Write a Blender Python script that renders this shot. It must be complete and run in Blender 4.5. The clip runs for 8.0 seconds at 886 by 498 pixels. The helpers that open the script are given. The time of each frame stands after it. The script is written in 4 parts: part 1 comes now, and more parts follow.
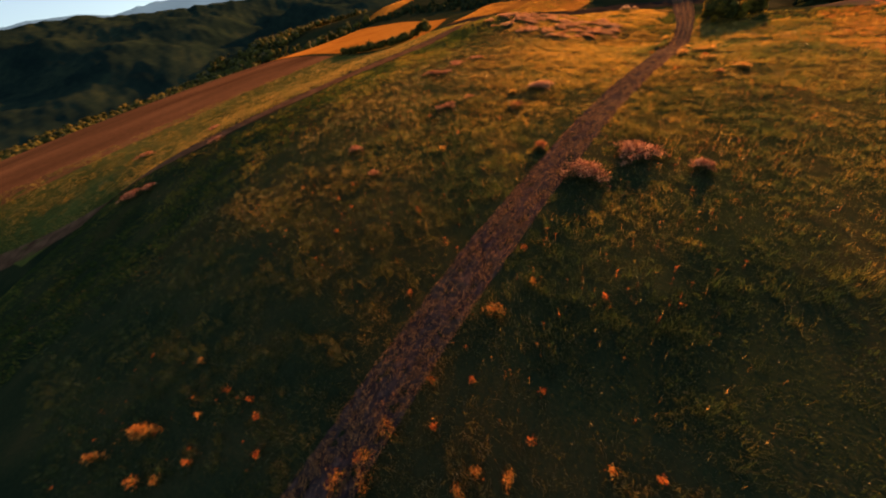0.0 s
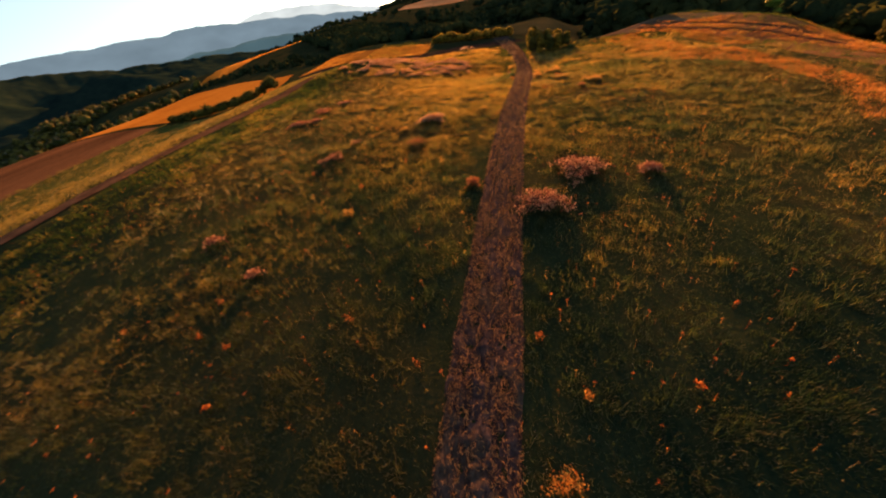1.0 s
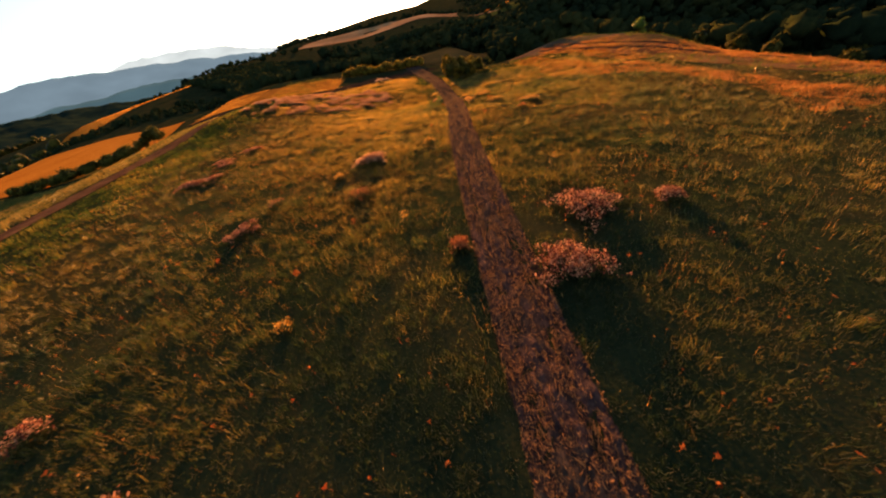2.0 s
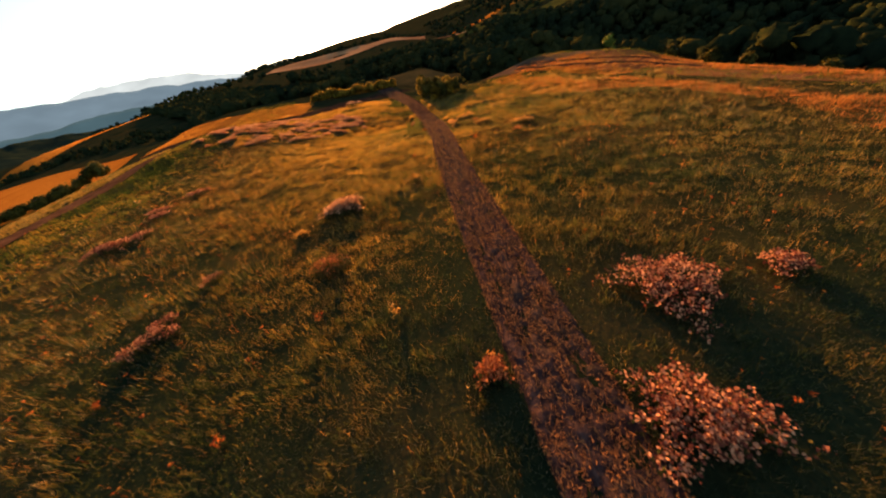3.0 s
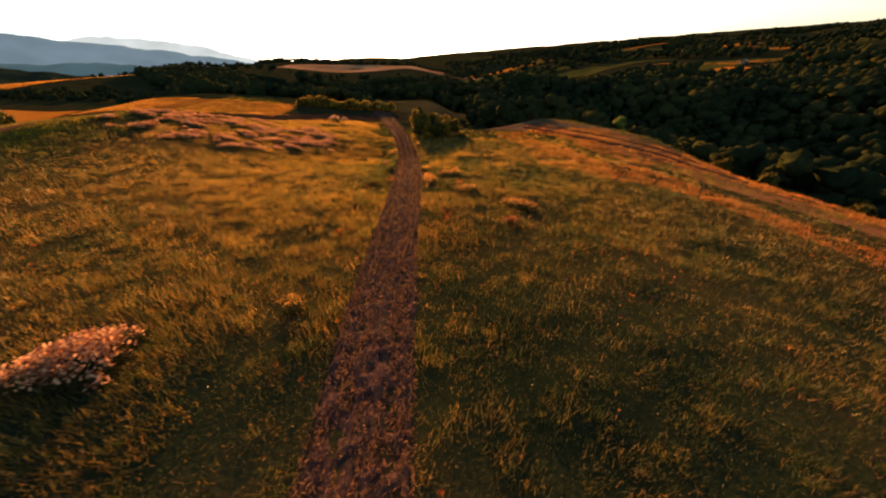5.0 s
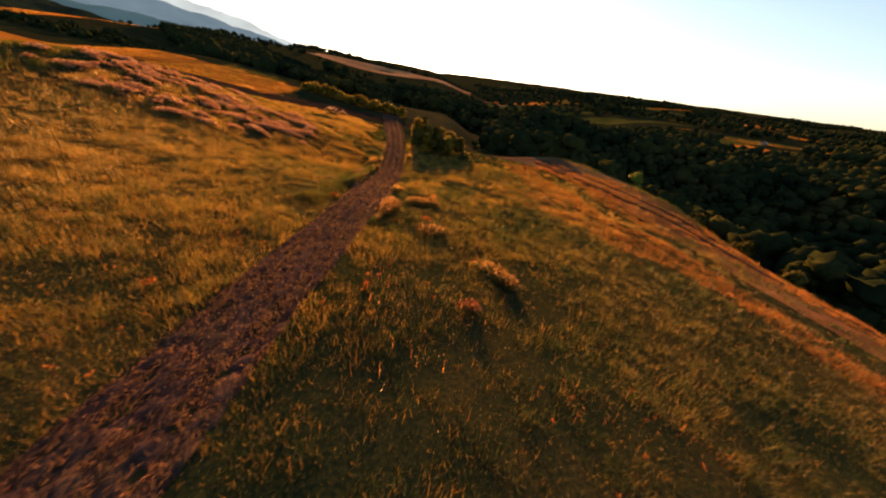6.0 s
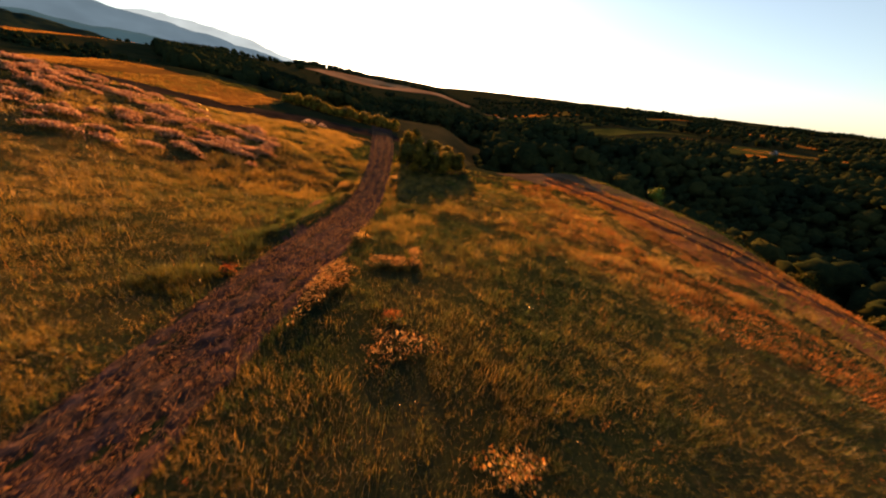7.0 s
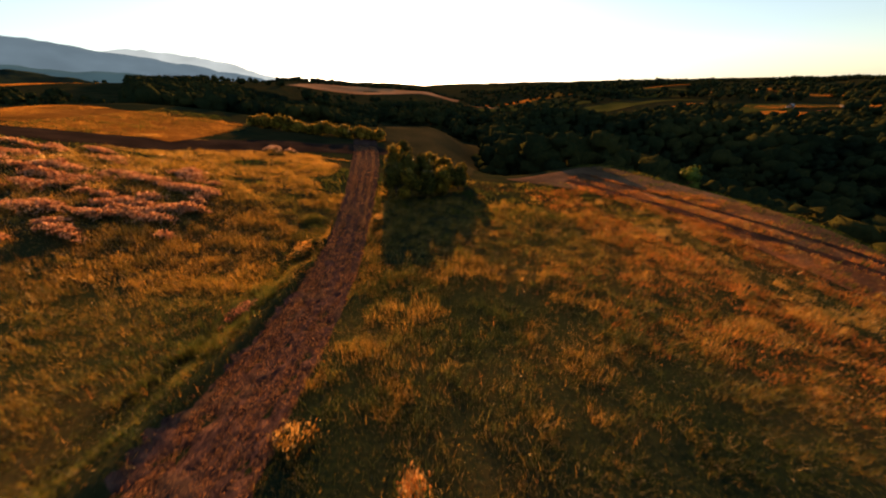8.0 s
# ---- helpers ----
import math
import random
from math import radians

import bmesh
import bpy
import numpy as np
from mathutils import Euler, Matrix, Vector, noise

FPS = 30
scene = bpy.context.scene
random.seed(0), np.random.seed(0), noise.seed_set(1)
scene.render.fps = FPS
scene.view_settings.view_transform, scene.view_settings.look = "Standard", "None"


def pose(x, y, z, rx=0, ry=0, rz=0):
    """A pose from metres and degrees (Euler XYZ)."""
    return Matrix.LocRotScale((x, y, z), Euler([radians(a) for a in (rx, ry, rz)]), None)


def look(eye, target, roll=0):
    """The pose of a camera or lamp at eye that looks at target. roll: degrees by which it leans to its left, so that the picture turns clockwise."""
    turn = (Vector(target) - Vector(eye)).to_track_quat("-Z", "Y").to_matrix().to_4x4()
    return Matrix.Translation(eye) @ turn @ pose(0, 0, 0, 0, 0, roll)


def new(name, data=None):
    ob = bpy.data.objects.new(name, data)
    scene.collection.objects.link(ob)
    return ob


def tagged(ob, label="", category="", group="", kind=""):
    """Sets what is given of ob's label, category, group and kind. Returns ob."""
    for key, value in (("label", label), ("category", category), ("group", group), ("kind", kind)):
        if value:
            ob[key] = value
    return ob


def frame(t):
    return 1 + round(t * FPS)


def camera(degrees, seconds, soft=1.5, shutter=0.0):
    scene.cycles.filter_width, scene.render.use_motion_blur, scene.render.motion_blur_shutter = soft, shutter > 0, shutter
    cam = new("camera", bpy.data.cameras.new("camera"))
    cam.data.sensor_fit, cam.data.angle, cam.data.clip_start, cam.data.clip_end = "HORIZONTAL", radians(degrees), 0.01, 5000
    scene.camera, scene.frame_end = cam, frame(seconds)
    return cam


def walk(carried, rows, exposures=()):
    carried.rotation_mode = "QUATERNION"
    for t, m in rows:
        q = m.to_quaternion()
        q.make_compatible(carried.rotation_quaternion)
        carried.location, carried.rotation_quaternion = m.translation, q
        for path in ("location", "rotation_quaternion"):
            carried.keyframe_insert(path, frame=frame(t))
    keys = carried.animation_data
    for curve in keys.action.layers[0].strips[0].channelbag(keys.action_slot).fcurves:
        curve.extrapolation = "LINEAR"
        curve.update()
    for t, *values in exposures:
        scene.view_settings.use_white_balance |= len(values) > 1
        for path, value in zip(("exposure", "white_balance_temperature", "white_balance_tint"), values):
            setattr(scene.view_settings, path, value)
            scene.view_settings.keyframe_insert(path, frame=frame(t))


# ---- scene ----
cam = camera(110.9, 8.0, 2.1, 0.16)
PATH = [
    (0, (0.272, -1.5, 11.984), (-0.833, -0.428, 10.708), -17.9),
    (0.5, (-3.947, 1.723, 10.68), (-4.816, 3.016, 9.426), -18.8),
    (1, (-7.39, 5.448, 9.78), (-7.958, 6.899, 8.527), -19.3),
    (1.5, (-9.759, 9.489, 9.146), (-10.062, 11.021, 7.896), -19.8),
    (1.7, (-10.56, 11.26, 8.963), (-10.8, 12.805, 7.716), -20.0),
    (2.8, (-12.134, 21.017, 8.12), (-12.174, 22.604, 6.904), -20.7),
    (3, (-11.969, 22.678, 7.887), (-11.988, 24.276, 6.684), -20.6),
    (3.5, (-11.34, 26.592, 7.416), (-11.31, 28.214, 6.246), -19.5),
    (4, (-10.261, 30.589, 6.862), (-10.185, 32.234, 5.727), -17.3),
    (4.5, (-8.451, 34.84, 6.154), (-8.328, 36.503, 5.049), -12.3),
    (4.7, (-7.542, 36.718, 5.893), (-7.403, 38.383, 4.793), -9.4),
    (5.8, (-1.921, 46.682, 4.031), (-1.72, 48.393, 3.014), 6.3),
    (6, (-1.004, 49.405, 3.624), (-0.806, 51.123, 2.62), 7.6),
    (6.5, (0.244, 56.001, 2.795), (0.441, 57.737, 1.822), 8.7),
    (7, (0.905, 62.778, 1.958), (1.089, 64.533, 1.017), 6.7),
    (7.5, (1.182, 69.79, 1.597), (1.35, 71.553, 0.666), 2.6),
    (8, (1.539, 77.441, 1.705), (1.682, 79.191, 0.747), -1.2),
]
walk(cam, [(t, look(eye, target, roll)) for t, eye, target, roll in PATH], [(0.0, 2.02), (3.0, 1.98), (4.5, 1.90), (6.5, 1.80), (8.0, 1.64)])

# ---- sky and sun ----
SUN_TURN, SUN_HEIGHT = -3.0, 8.8  # degrees right of +y, degrees over the horizon
world = bpy.data.worlds.new("world")
scene.world = world
world.use_nodes = True
sky = world.node_tree.nodes.new("ShaderNodeTexSky")
sky.sky_type, sky.sun_disc = "NISHITA", False
sky.sun_elevation, sky.sun_rotation = radians(SUN_HEIGHT), radians(SUN_TURN)
sky.air_density, sky.dust_density, sky.ozone_density = 0.85, 0.3, 1.6
background = world.node_tree.nodes["Background"]
background.inputs[1].default_value = 0.066
thin_air = world.node_tree.nodes.new("ShaderNodeHueSaturation")
thin_air.inputs["Saturation"].default_value = 0.7
world.node_tree.links.new(sky.outputs[0], thin_air.inputs["Color"])
world.node_tree.links.new(thin_air.outputs[0], background.inputs[0])

sun = new("sun", bpy.data.lights.new("sun", "SUN"))
sun.data.energy, sun.data.angle, sun.data.color = 5.0, radians(0.6), (1.0, 0.385, 0.082)
st, sh = radians(SUN_TURN), radians(SUN_HEIGHT)
sun.matrix_world = look((0, 0, 60), (-math.sin(st) * math.cos(sh), -math.cos(st) * math.cos(sh), 60 - math.sin(sh)))

# ---- materials ----
def material(name, colours, scale, detail=6.0, rough=0.9, bump=0.3, bump_scale=None, spread=None, translucent=0.0, island=0.0,
             stains=None, metal=0.0, stretch=(1, 1, 1), gloss=0.0, sheen=0.0):
    """A surface whose colour wanders between colours (dark to light) with noise at two scales; island: how far single pieces differ;
    stains: (colour, scale, amount)."""
    mat = bpy.data.materials.new(name)
    mat.use_nodes = True
    tree = mat.node_tree
    nodes, links = tree.nodes, tree.links
    shader = nodes["Principled BSDF"]
    shader.inputs["Roughness"].default_value = rough
    shader.inputs["Metallic"].default_value = metal
    shader.inputs["Specular IOR Level"].default_value = gloss
    place = nodes.new("ShaderNodeNewGeometry")
    mapping = nodes.new("ShaderNodeMapping")
    mapping.inputs["Scale"].default_value = stretch
    links.new(place.outputs["Position"], mapping.inputs["Vector"])
    big, fine = nodes.new("ShaderNodeTexNoise"), nodes.new("ShaderNodeTexNoise")
    big.inputs["Scale"].default_value, big.inputs["Detail"].default_value = scale, detail
    fine.inputs["Scale"].default_value, fine.inputs["Detail"].default_value = bump_scale or scale * 9, 5.0
    for n in (big, fine):
        links.new(mapping.outputs[0], n.inputs["Vector"])
    mixed = nodes.new("ShaderNodeMath")
    mixed.operation = "MULTIPLY_ADD"
    mixed.inputs[1].default_value = 0.35
    links.new(fine.outputs[0], mixed.inputs[0])
    part_of = nodes.new("ShaderNodeMath")
    part_of.operation = "MULTIPLY_ADD"
    part_of.inputs[1].default_value, part_of.inputs[2].default_value = 0.65, 0.0
    links.new(big.outputs[0], part_of.inputs[0])
    links.new(part_of.outputs[0], mixed.inputs[2])
    value = mixed.outputs[0]
    if island:
        own = nodes.new("ShaderNodeMath")
        own.operation = "MULTIPLY_ADD"
        own.inputs[1].default_value = island
        links.new(place.outputs["Random Per Island"], own.inputs[0])
        shifted = nodes.new("ShaderNodeMath")
        shifted.operation = "SUBTRACT"
        shifted.inputs[1].default_value = island / 2
        links.new(value, shifted.inputs[0])
        links.new(shifted.outputs[0], own.inputs[2])
        value = own.outputs[0]
    ramp = nodes.new("ShaderNodeValToRGB")
    lo, hi = spread or (0.36, 0.64)
    ramp.color_ramp.elements[0].position, ramp.color_ramp.elements[1].position = lo, hi
    ramp.color_ramp.elements[0].color = (*colours[0], 1)
    ramp.color_ramp.elements[1].color = (*colours[-1], 1)
    for k, c in enumerate(colours[1:-1]):
        e = ramp.color_ramp.elements.new(lo + (hi - lo) * (k + 1) / (len(colours) - 1))
        e.color = (*c, 1)
    links.new(value, ramp.inputs[0])
    colour = ramp.outputs[0]
    if stains:
        spot = nodes.new("ShaderNodeTexNoise")
        spot.inputs["Scale"].default_value, spot.inputs["Detail"].default_value = stains[1], 4.0
        links.new(place.outputs["Position"], spot.inputs["Vector"])
        cut = nodes.new("ShaderNodeMapRange")
        cut.inputs["From Min"].default_value, cut.inputs["From Max"].default_value = 0.5, 0.62
        cut.inputs["To Max"].default_value = stains[2]
        links.new(spot.outputs[0], cut.inputs["Value"])
        over = nodes.new("ShaderNodeMix")
        over.data_type = "RGBA"
        links.new(cut.outputs[0], over.inputs["Factor"])
        links.new(colour, over.inputs["A"])
        over.inputs["B"].default_value = (*stains[0], 1)
        colour = over.outputs["Result"]
    links.new(colour, shader.inputs["Base Color"])
    if bump:
        relief = nodes.new("ShaderNodeBump")
        relief.inputs["Strength"].default_value, relief.inputs["Distance"].default_value = bump, 0.08
        links.new(fine.outputs[0], relief.inputs["Height"])
        links.new(relief.outputs[0], shader.inputs["Normal"])
    if translucent:
        thin = nodes.new("ShaderNodeBsdfTranslucent")
        links.new(colour, thin.inputs[0])
        both = nodes.new("ShaderNodeMixShader")
        both.inputs[0].default_value = translucent
        links.new(shader.outputs[0], both.inputs[1])
        links.new(thin.outputs[0], both.inputs[2])
        last = both
        if sheen:
            # the waxy skin of a blade shines where the light grazes it
            wax = nodes.new("ShaderNodeBsdfGlossy")
            wax.inputs["Roughness"].default_value = 0.44
            wax.inputs["Color"].default_value = (0.92, 0.86, 0.72, 1)
            edge, steep, much = nodes.new("ShaderNodeLayerWeight"), nodes.new("ShaderNodeMath"), nodes.new("ShaderNodeMath")
            steep.operation, much.operation = "POWER", "MULTIPLY"
            steep.inputs[1].default_value, much.inputs[1].default_value = 2.6, sheen
            links.new(edge.outputs["Facing"], steep.inputs[0])
            links.new(steep.outputs[0], much.inputs[0])
            last = nodes.new("ShaderNodeMixShader")
            links.new(much.outputs[0], last.inputs[0])
            links.new(both.outputs[0], last.inputs[1])
            links.new(wax.outputs[0], last.inputs[2])
        links.new(last.outputs[0], nodes["Material Output"].inputs["Surface"])
    return mat


def haze_glow_material(name, colour, glow):
    """Mountains far off; the haze of miles of evening air is painted on as emission."""
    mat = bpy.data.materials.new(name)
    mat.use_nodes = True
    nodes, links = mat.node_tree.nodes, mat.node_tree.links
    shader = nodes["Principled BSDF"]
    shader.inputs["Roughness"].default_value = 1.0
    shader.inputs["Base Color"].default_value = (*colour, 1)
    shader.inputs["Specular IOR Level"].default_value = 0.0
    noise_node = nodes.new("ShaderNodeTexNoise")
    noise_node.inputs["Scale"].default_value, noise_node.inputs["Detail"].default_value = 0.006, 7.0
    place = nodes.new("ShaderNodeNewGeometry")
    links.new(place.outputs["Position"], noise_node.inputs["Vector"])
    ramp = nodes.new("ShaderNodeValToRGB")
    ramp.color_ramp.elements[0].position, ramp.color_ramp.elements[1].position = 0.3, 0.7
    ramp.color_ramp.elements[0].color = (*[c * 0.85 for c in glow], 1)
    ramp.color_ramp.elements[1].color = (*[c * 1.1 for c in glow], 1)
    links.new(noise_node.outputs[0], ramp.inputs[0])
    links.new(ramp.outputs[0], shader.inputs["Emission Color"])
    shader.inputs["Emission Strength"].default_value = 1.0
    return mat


MEADOW = material("meadow_ground", [(0.008, 0.015, 0.008), (0.018, 0.024, 0.011), (0.036, 0.032, 0.013)], 0.12, bump=0.8, bump_scale=5,
                  stains=((0.034, 0.024, 0.009), 0.05, 0.3))
GRASS = material("grass", [(0.012, 0.026, 0.009), (0.026, 0.047, 0.013), (0.068, 0.082, 0.017), (0.20, 0.140, 0.026)], 0.09, bump=0, bump_scale=0.9,
                 rough=0.45, translucent=0.75, island=0.2, gloss=0.2, sheen=0.38, stains=((0.17, 0.08, 0.02), 0.05, 0.12))
DRY = material("dry_grass", [(0.17, 0.10, 0.014), (0.31, 0.19, 0.03), (0.45, 0.28, 0.05)], 0.2, bump=0, bump_scale=2, rough=0.45, translucent=0.65, island=0.35, gloss=0.2, sheen=0.68)
OUTER_GRASS = material("outer_grass", [(0.012, 0.026, 0.009), (0.026, 0.047, 0.013), (0.068, 0.082, 0.017), (0.20, 0.140, 0.026)], 0.09, bump=0, bump_scale=0.9,
                       rough=0.7, translucent=0.7, island=0.2)
STALKS = material("field_stalks", [(0.17, 0.09, 0.014), (0.31, 0.16, 0.028), (0.45, 0.24, 0.045)], 0.2, bump=0, bump_scale=2, rough=0.7, translucent=0.6, island=0.35)
TRACK = material("track_soil", [(0.022, 0.016, 0.017), (0.044, 0.029, 0.027), (0.085, 0.051, 0.042)], 3.2, bump=1.0, bump_scale=10, spread=(0.36, 0.62), stretch=(1, 0.55, 1),
                 stains=((0.06, 0.045, 0.026), 0.35, 0.4))
STRAW = material("straw", [(0.020, 0.014, 0.015), (0.052, 0.031, 0.028), (0.36, 0.17, 0.06)], 0.8, bump=0, rough=0.7, translucent=0.25, island=1.0, gloss=0.05)
TILLED = material("tilled_soil", [(0.05, 0.024, 0.012), (0.095, 0.045, 0.02), (0.15, 0.07, 0.03)], 0.05, bump=0.9, bump_scale=2.5, stretch=(1, 0.25, 1))
# bare earth of the lane, its colour darkened for the shadow lying over it
SHADED_HEADLAND = material("shaded_headland_earth", [(0.012, 0.010, 0.009), (0.021, 0.016, 0.013), (0.036, 0.027, 0.020)], 0.2, bump=0.7, bump_scale=4)
DARK_MEADOW = material("dark_meadow", [(0.018, 0.020, 0.010), (0.032, 0.032, 0.015), (0.052, 0.045, 0.02)], 0.05, bump=0.5, bump_scale=1.5)
LANE = material("dark_earth", [(0.020, 0.013, 0.010), (0.045, 0.026, 0.018), (0.08, 0.045, 0.03)], 0.5, bump=0.8, bump_scale=8)
MOWN = material("mown_grass", [(0.08, 0.038, 0.018), (0.15, 0.068, 0.03), (0.23, 0.11, 0.045)], 0.12, bump=0.9, bump_scale=3)
SHORN = material("shorn_grass", [(0.045, 0.032, 0.020), (0.085, 0.058, 0.036), (0.14, 0.09, 0.055)], 0.15, bump=0.8, bump_scale=3)
STUBBLE = material("stubble", [(0.24, 0.085, 0.010), (0.38, 0.145, 0.018), (0.48, 0.20, 0.03)], 0.04, bump=0.6, bump_scale=1.5, stretch=(1, 0.4, 1))
OVAL_STUBBLE = material("dry_field", [(0.10, 0.05, 0.010), (0.22, 0.095, 0.016), (0.38, 0.17, 0.028)], 0.07, bump=0.8, bump_scale=1.5, stretch=(0.45, 1.6, 1))
# stubble made paler and greyer, so the far ridge's haze sits in its colour
HAZY_STUBBLE = material("hazy_stubble", [(0.20, 0.11, 0.05), (0.30, 0.17, 0.08), (0.40, 0.24, 0.12)], 0.02, bump=0.5, bump_scale=0.6)
PASTURE = material("pasture", [(0.022, 0.025, 0.008), (0.05, 0.044, 0.013), (0.085, 0.06, 0.017)], 0.03, bump=0.5, bump_scale=1.2)
GREEN_FIELD = material("green_field", [(0.025, 0.034, 0.009), (0.05, 0.058, 0.014), (0.085, 0.085, 0.02)], 0.03, bump=0.4, bump_scale=1.0)
LEAF = material("leaves", [(0.024, 0.030, 0.006), (0.055, 0.058, 0.010), (0.11, 0.095, 0.018)], 0.25, bump=0, bump_scale=1.5, rough=0.6, translucent=0.38, island=0.4, gloss=0.05)
# lit copy of the leaves: the low sun's gold is painted into the colour
LEAF_SUNLIT = material("sunlit_leaves", [(0.05, 0.05, 0.008), (0.16, 0.13, 0.018), (0.32, 0.22, 0.03)], 0.3, bump=0, bump_scale=1.5, rough=0.6, translucent=0.55, island=0.4, gloss=0.05)
LEAF_BRIGHT = material("bright_leaves", [(0.05, 0.09, 0.015), (0.10, 0.15, 0.02), (0.16, 0.20, 0.03)], 0.3, bump=0, bump_scale=1.5, rough=0.6, translucent=0.38, island=0.4, gloss=0.05)
# leaf green taken close to black, painting in the shade of the valley wood
SHADED_WOOD_LEAF = material("shaded_wood_leaves", [(0.008, 0.015, 0.009), (0.015, 0.023, 0.010), (0.034, 0.037, 0.012)], 0.02, bump=0.8, bump_scale=1.2, rough=0.8, translucent=0.04, island=0.12, gloss=0.0)
BARK = material("bark", [(0.05, 0.035, 0.025), (0.12, 0.09, 0.06)], 3.0, bump=0.8, bump_scale=20, stretch=(1, 1, 0.25))
PETAL = material("blossom", [(0.14, 0.045, 0.028), (0.32, 0.11, 0.06), (0.60, 0.30, 0.16)], 1.0, bump=0, rough=0.7, translucent=0.38, island=0.9, gloss=0.05)
PETAL_DRIFT = material("drift_blossom", [(0.27, 0.12, 0.055), (0.46, 0.23, 0.11), (0.66, 0.40, 0.23)], 0.5, bump=0, rough=0.7, translucent=0.6, island=0.8, gloss=0.05)
PETAL_PEACH = material("peach_blossom", [(0.26, 0.11, 0.055), (0.46, 0.23, 0.12), (0.70, 0.44, 0.26)], 1.0, bump=0, rough=0.7, translucent=0.6, island=0.9, gloss=0.05)
PETAL_RUST = material("rust_blossom", [(0.17, 0.05, 0.025), (0.30, 0.10, 0.045), (0.42, 0.18, 0.08)], 1.0, bump=0, rough=0.7, translucent=0.6, island=0.9, gloss=0.05)
PETAL_YELLOW = material("yellow_blossom", [(0.42, 0.20, 0.025), (0.60, 0.33, 0.06), (0.74, 0.48, 0.14)], 1.0, bump=0, rough=0.7, translucent=0.6, island=0.9, gloss=0.05)
PETAL_ORANGE = material("orange_blossom", [(0.18, 0.04, 0.012), (0.36, 0.09, 0.02), (0.50, 0.17, 0.04)], 1.0, bump=0, rough=0.7, translucent=0.6, island=0.9, gloss=0.05)
PETAL_PALE = material("pale_blossom", [(0.36, 0.22, 0.14), (0.56, 0.40, 0.28), (0.76, 0.62, 0.48)], 1.0, bump=0, rough=0.7, translucent=0.6, island=0.9, gloss=0.05)
PETAL_AMBER = material("amber_blossom", [(0.32, 0.10, 0.018), (0.50, 0.20, 0.035), (0.62, 0.31, 0.075)], 1.0, bump=0, rough=0.7, translucent=0.6, island=0.9, gloss=0.05)
PETAL_CREAM = material("cream_blossom", [(0.35, 0.14, 0.03), (0.58, 0.28, 0.065), (0.75, 0.45, 0.15)], 1.0, bump=0, rough=0.7, translucent=0.6, island=0.9, gloss=0.05)
LIME_GRASS = material("yellow_green_grass", [(0.065, 0.06, 0.012), (0.14, 0.115, 0.022), (0.25, 0.165, 0.035)], 0.08, bump=0.3, bump_scale=1.2, rough=0.5, translucent=0.5, island=0.3, gloss=0.2)
EARTH_TRACK = material("trodden_earth", [(0.045, 0.024, 0.014), (0.085, 0.046, 0.026), (0.13, 0.072, 0.04)], 0.4, bump=0.8, bump_scale=6)
RUST_GRASS = material("rusty_grass", [(0.12, 0.05, 0.011), (0.27, 0.10, 0.02), (0.44, 0.18, 0.04)], 0.15, bump=0, bump_scale=1.5, rough=0.5, translucent=0.65, island=0.35, gloss=0.25, sheen=0.12)
HERB = material("herb_leaves", [(0.018, 0.026, 0.010), (0.04, 0.048, 0.014), (0.075, 0.07, 0.022)], 0.8, bump=0, rough=0.6, translucent=0.25, island=0.4, gloss=0.05)
PLASTER = material("house_plaster", [(0.20, 0.18, 0.155), (0.27, 0.245, 0.21)], 0.4, bump=0.1)
ROOF = material("roof_tiles", [(0.20, 0.07, 0.04), (0.32, 0.12, 0.07)], 0.8, bump=0.5)
METAL_ROOF = material("sheet_roof", [(0.09, 0.095, 0.10), (0.14, 0.145, 0.15)], 0.5, rough=0.6, bump=0.1, gloss=0.2)
PANE = material("dark_glass", [(0.02, 0.025, 0.03), (0.04, 0.045, 0.05)], 1.0, rough=0.1, bump=0, gloss=0.5)
# distance haze is painted into these three as blue to pale grey emission
FAR_HAZE_BLUE = haze_glow_material("near_mountain", (0.01, 0.02, 0.03), (0.048, 0.064, 0.076))
FAR_HAZE_MID = haze_glow_material("mid_ridge", (0.008, 0.016, 0.018), (0.018, 0.031, 0.036))
FAR_HAZE_PALE = haze_glow_material("far_mountain", (0.03, 0.04, 0.05), (0.185, 0.195, 0.19))
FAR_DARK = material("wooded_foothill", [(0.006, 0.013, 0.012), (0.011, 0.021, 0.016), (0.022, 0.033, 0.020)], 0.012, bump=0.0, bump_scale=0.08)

# ---- the lie of the land ----
HILL = [-6.27, -9.36, -2.86, 7.45, -2.52, 0.91, -10.96, -2.85, 0.95, -2.04, 1.74, -0.17, 7.63, -0.67, -0.96, 1.80, 2.43, -1.17, -4.20, -0.95, -0.39]
KNOLLS = [(-15, 97, 16, -2.51), (-56, 112, 18, 2.69), (57, 118, 18, 2.9), (-62, 0, 22, -2.99), (46, 144, 19, 2.9), (58, 106, 13, 0.8)]


def smooth(a, b, v):
    s = np.clip((v - a) / (b - a), 0, 1)
    return s * s * (3 - 2 * s)


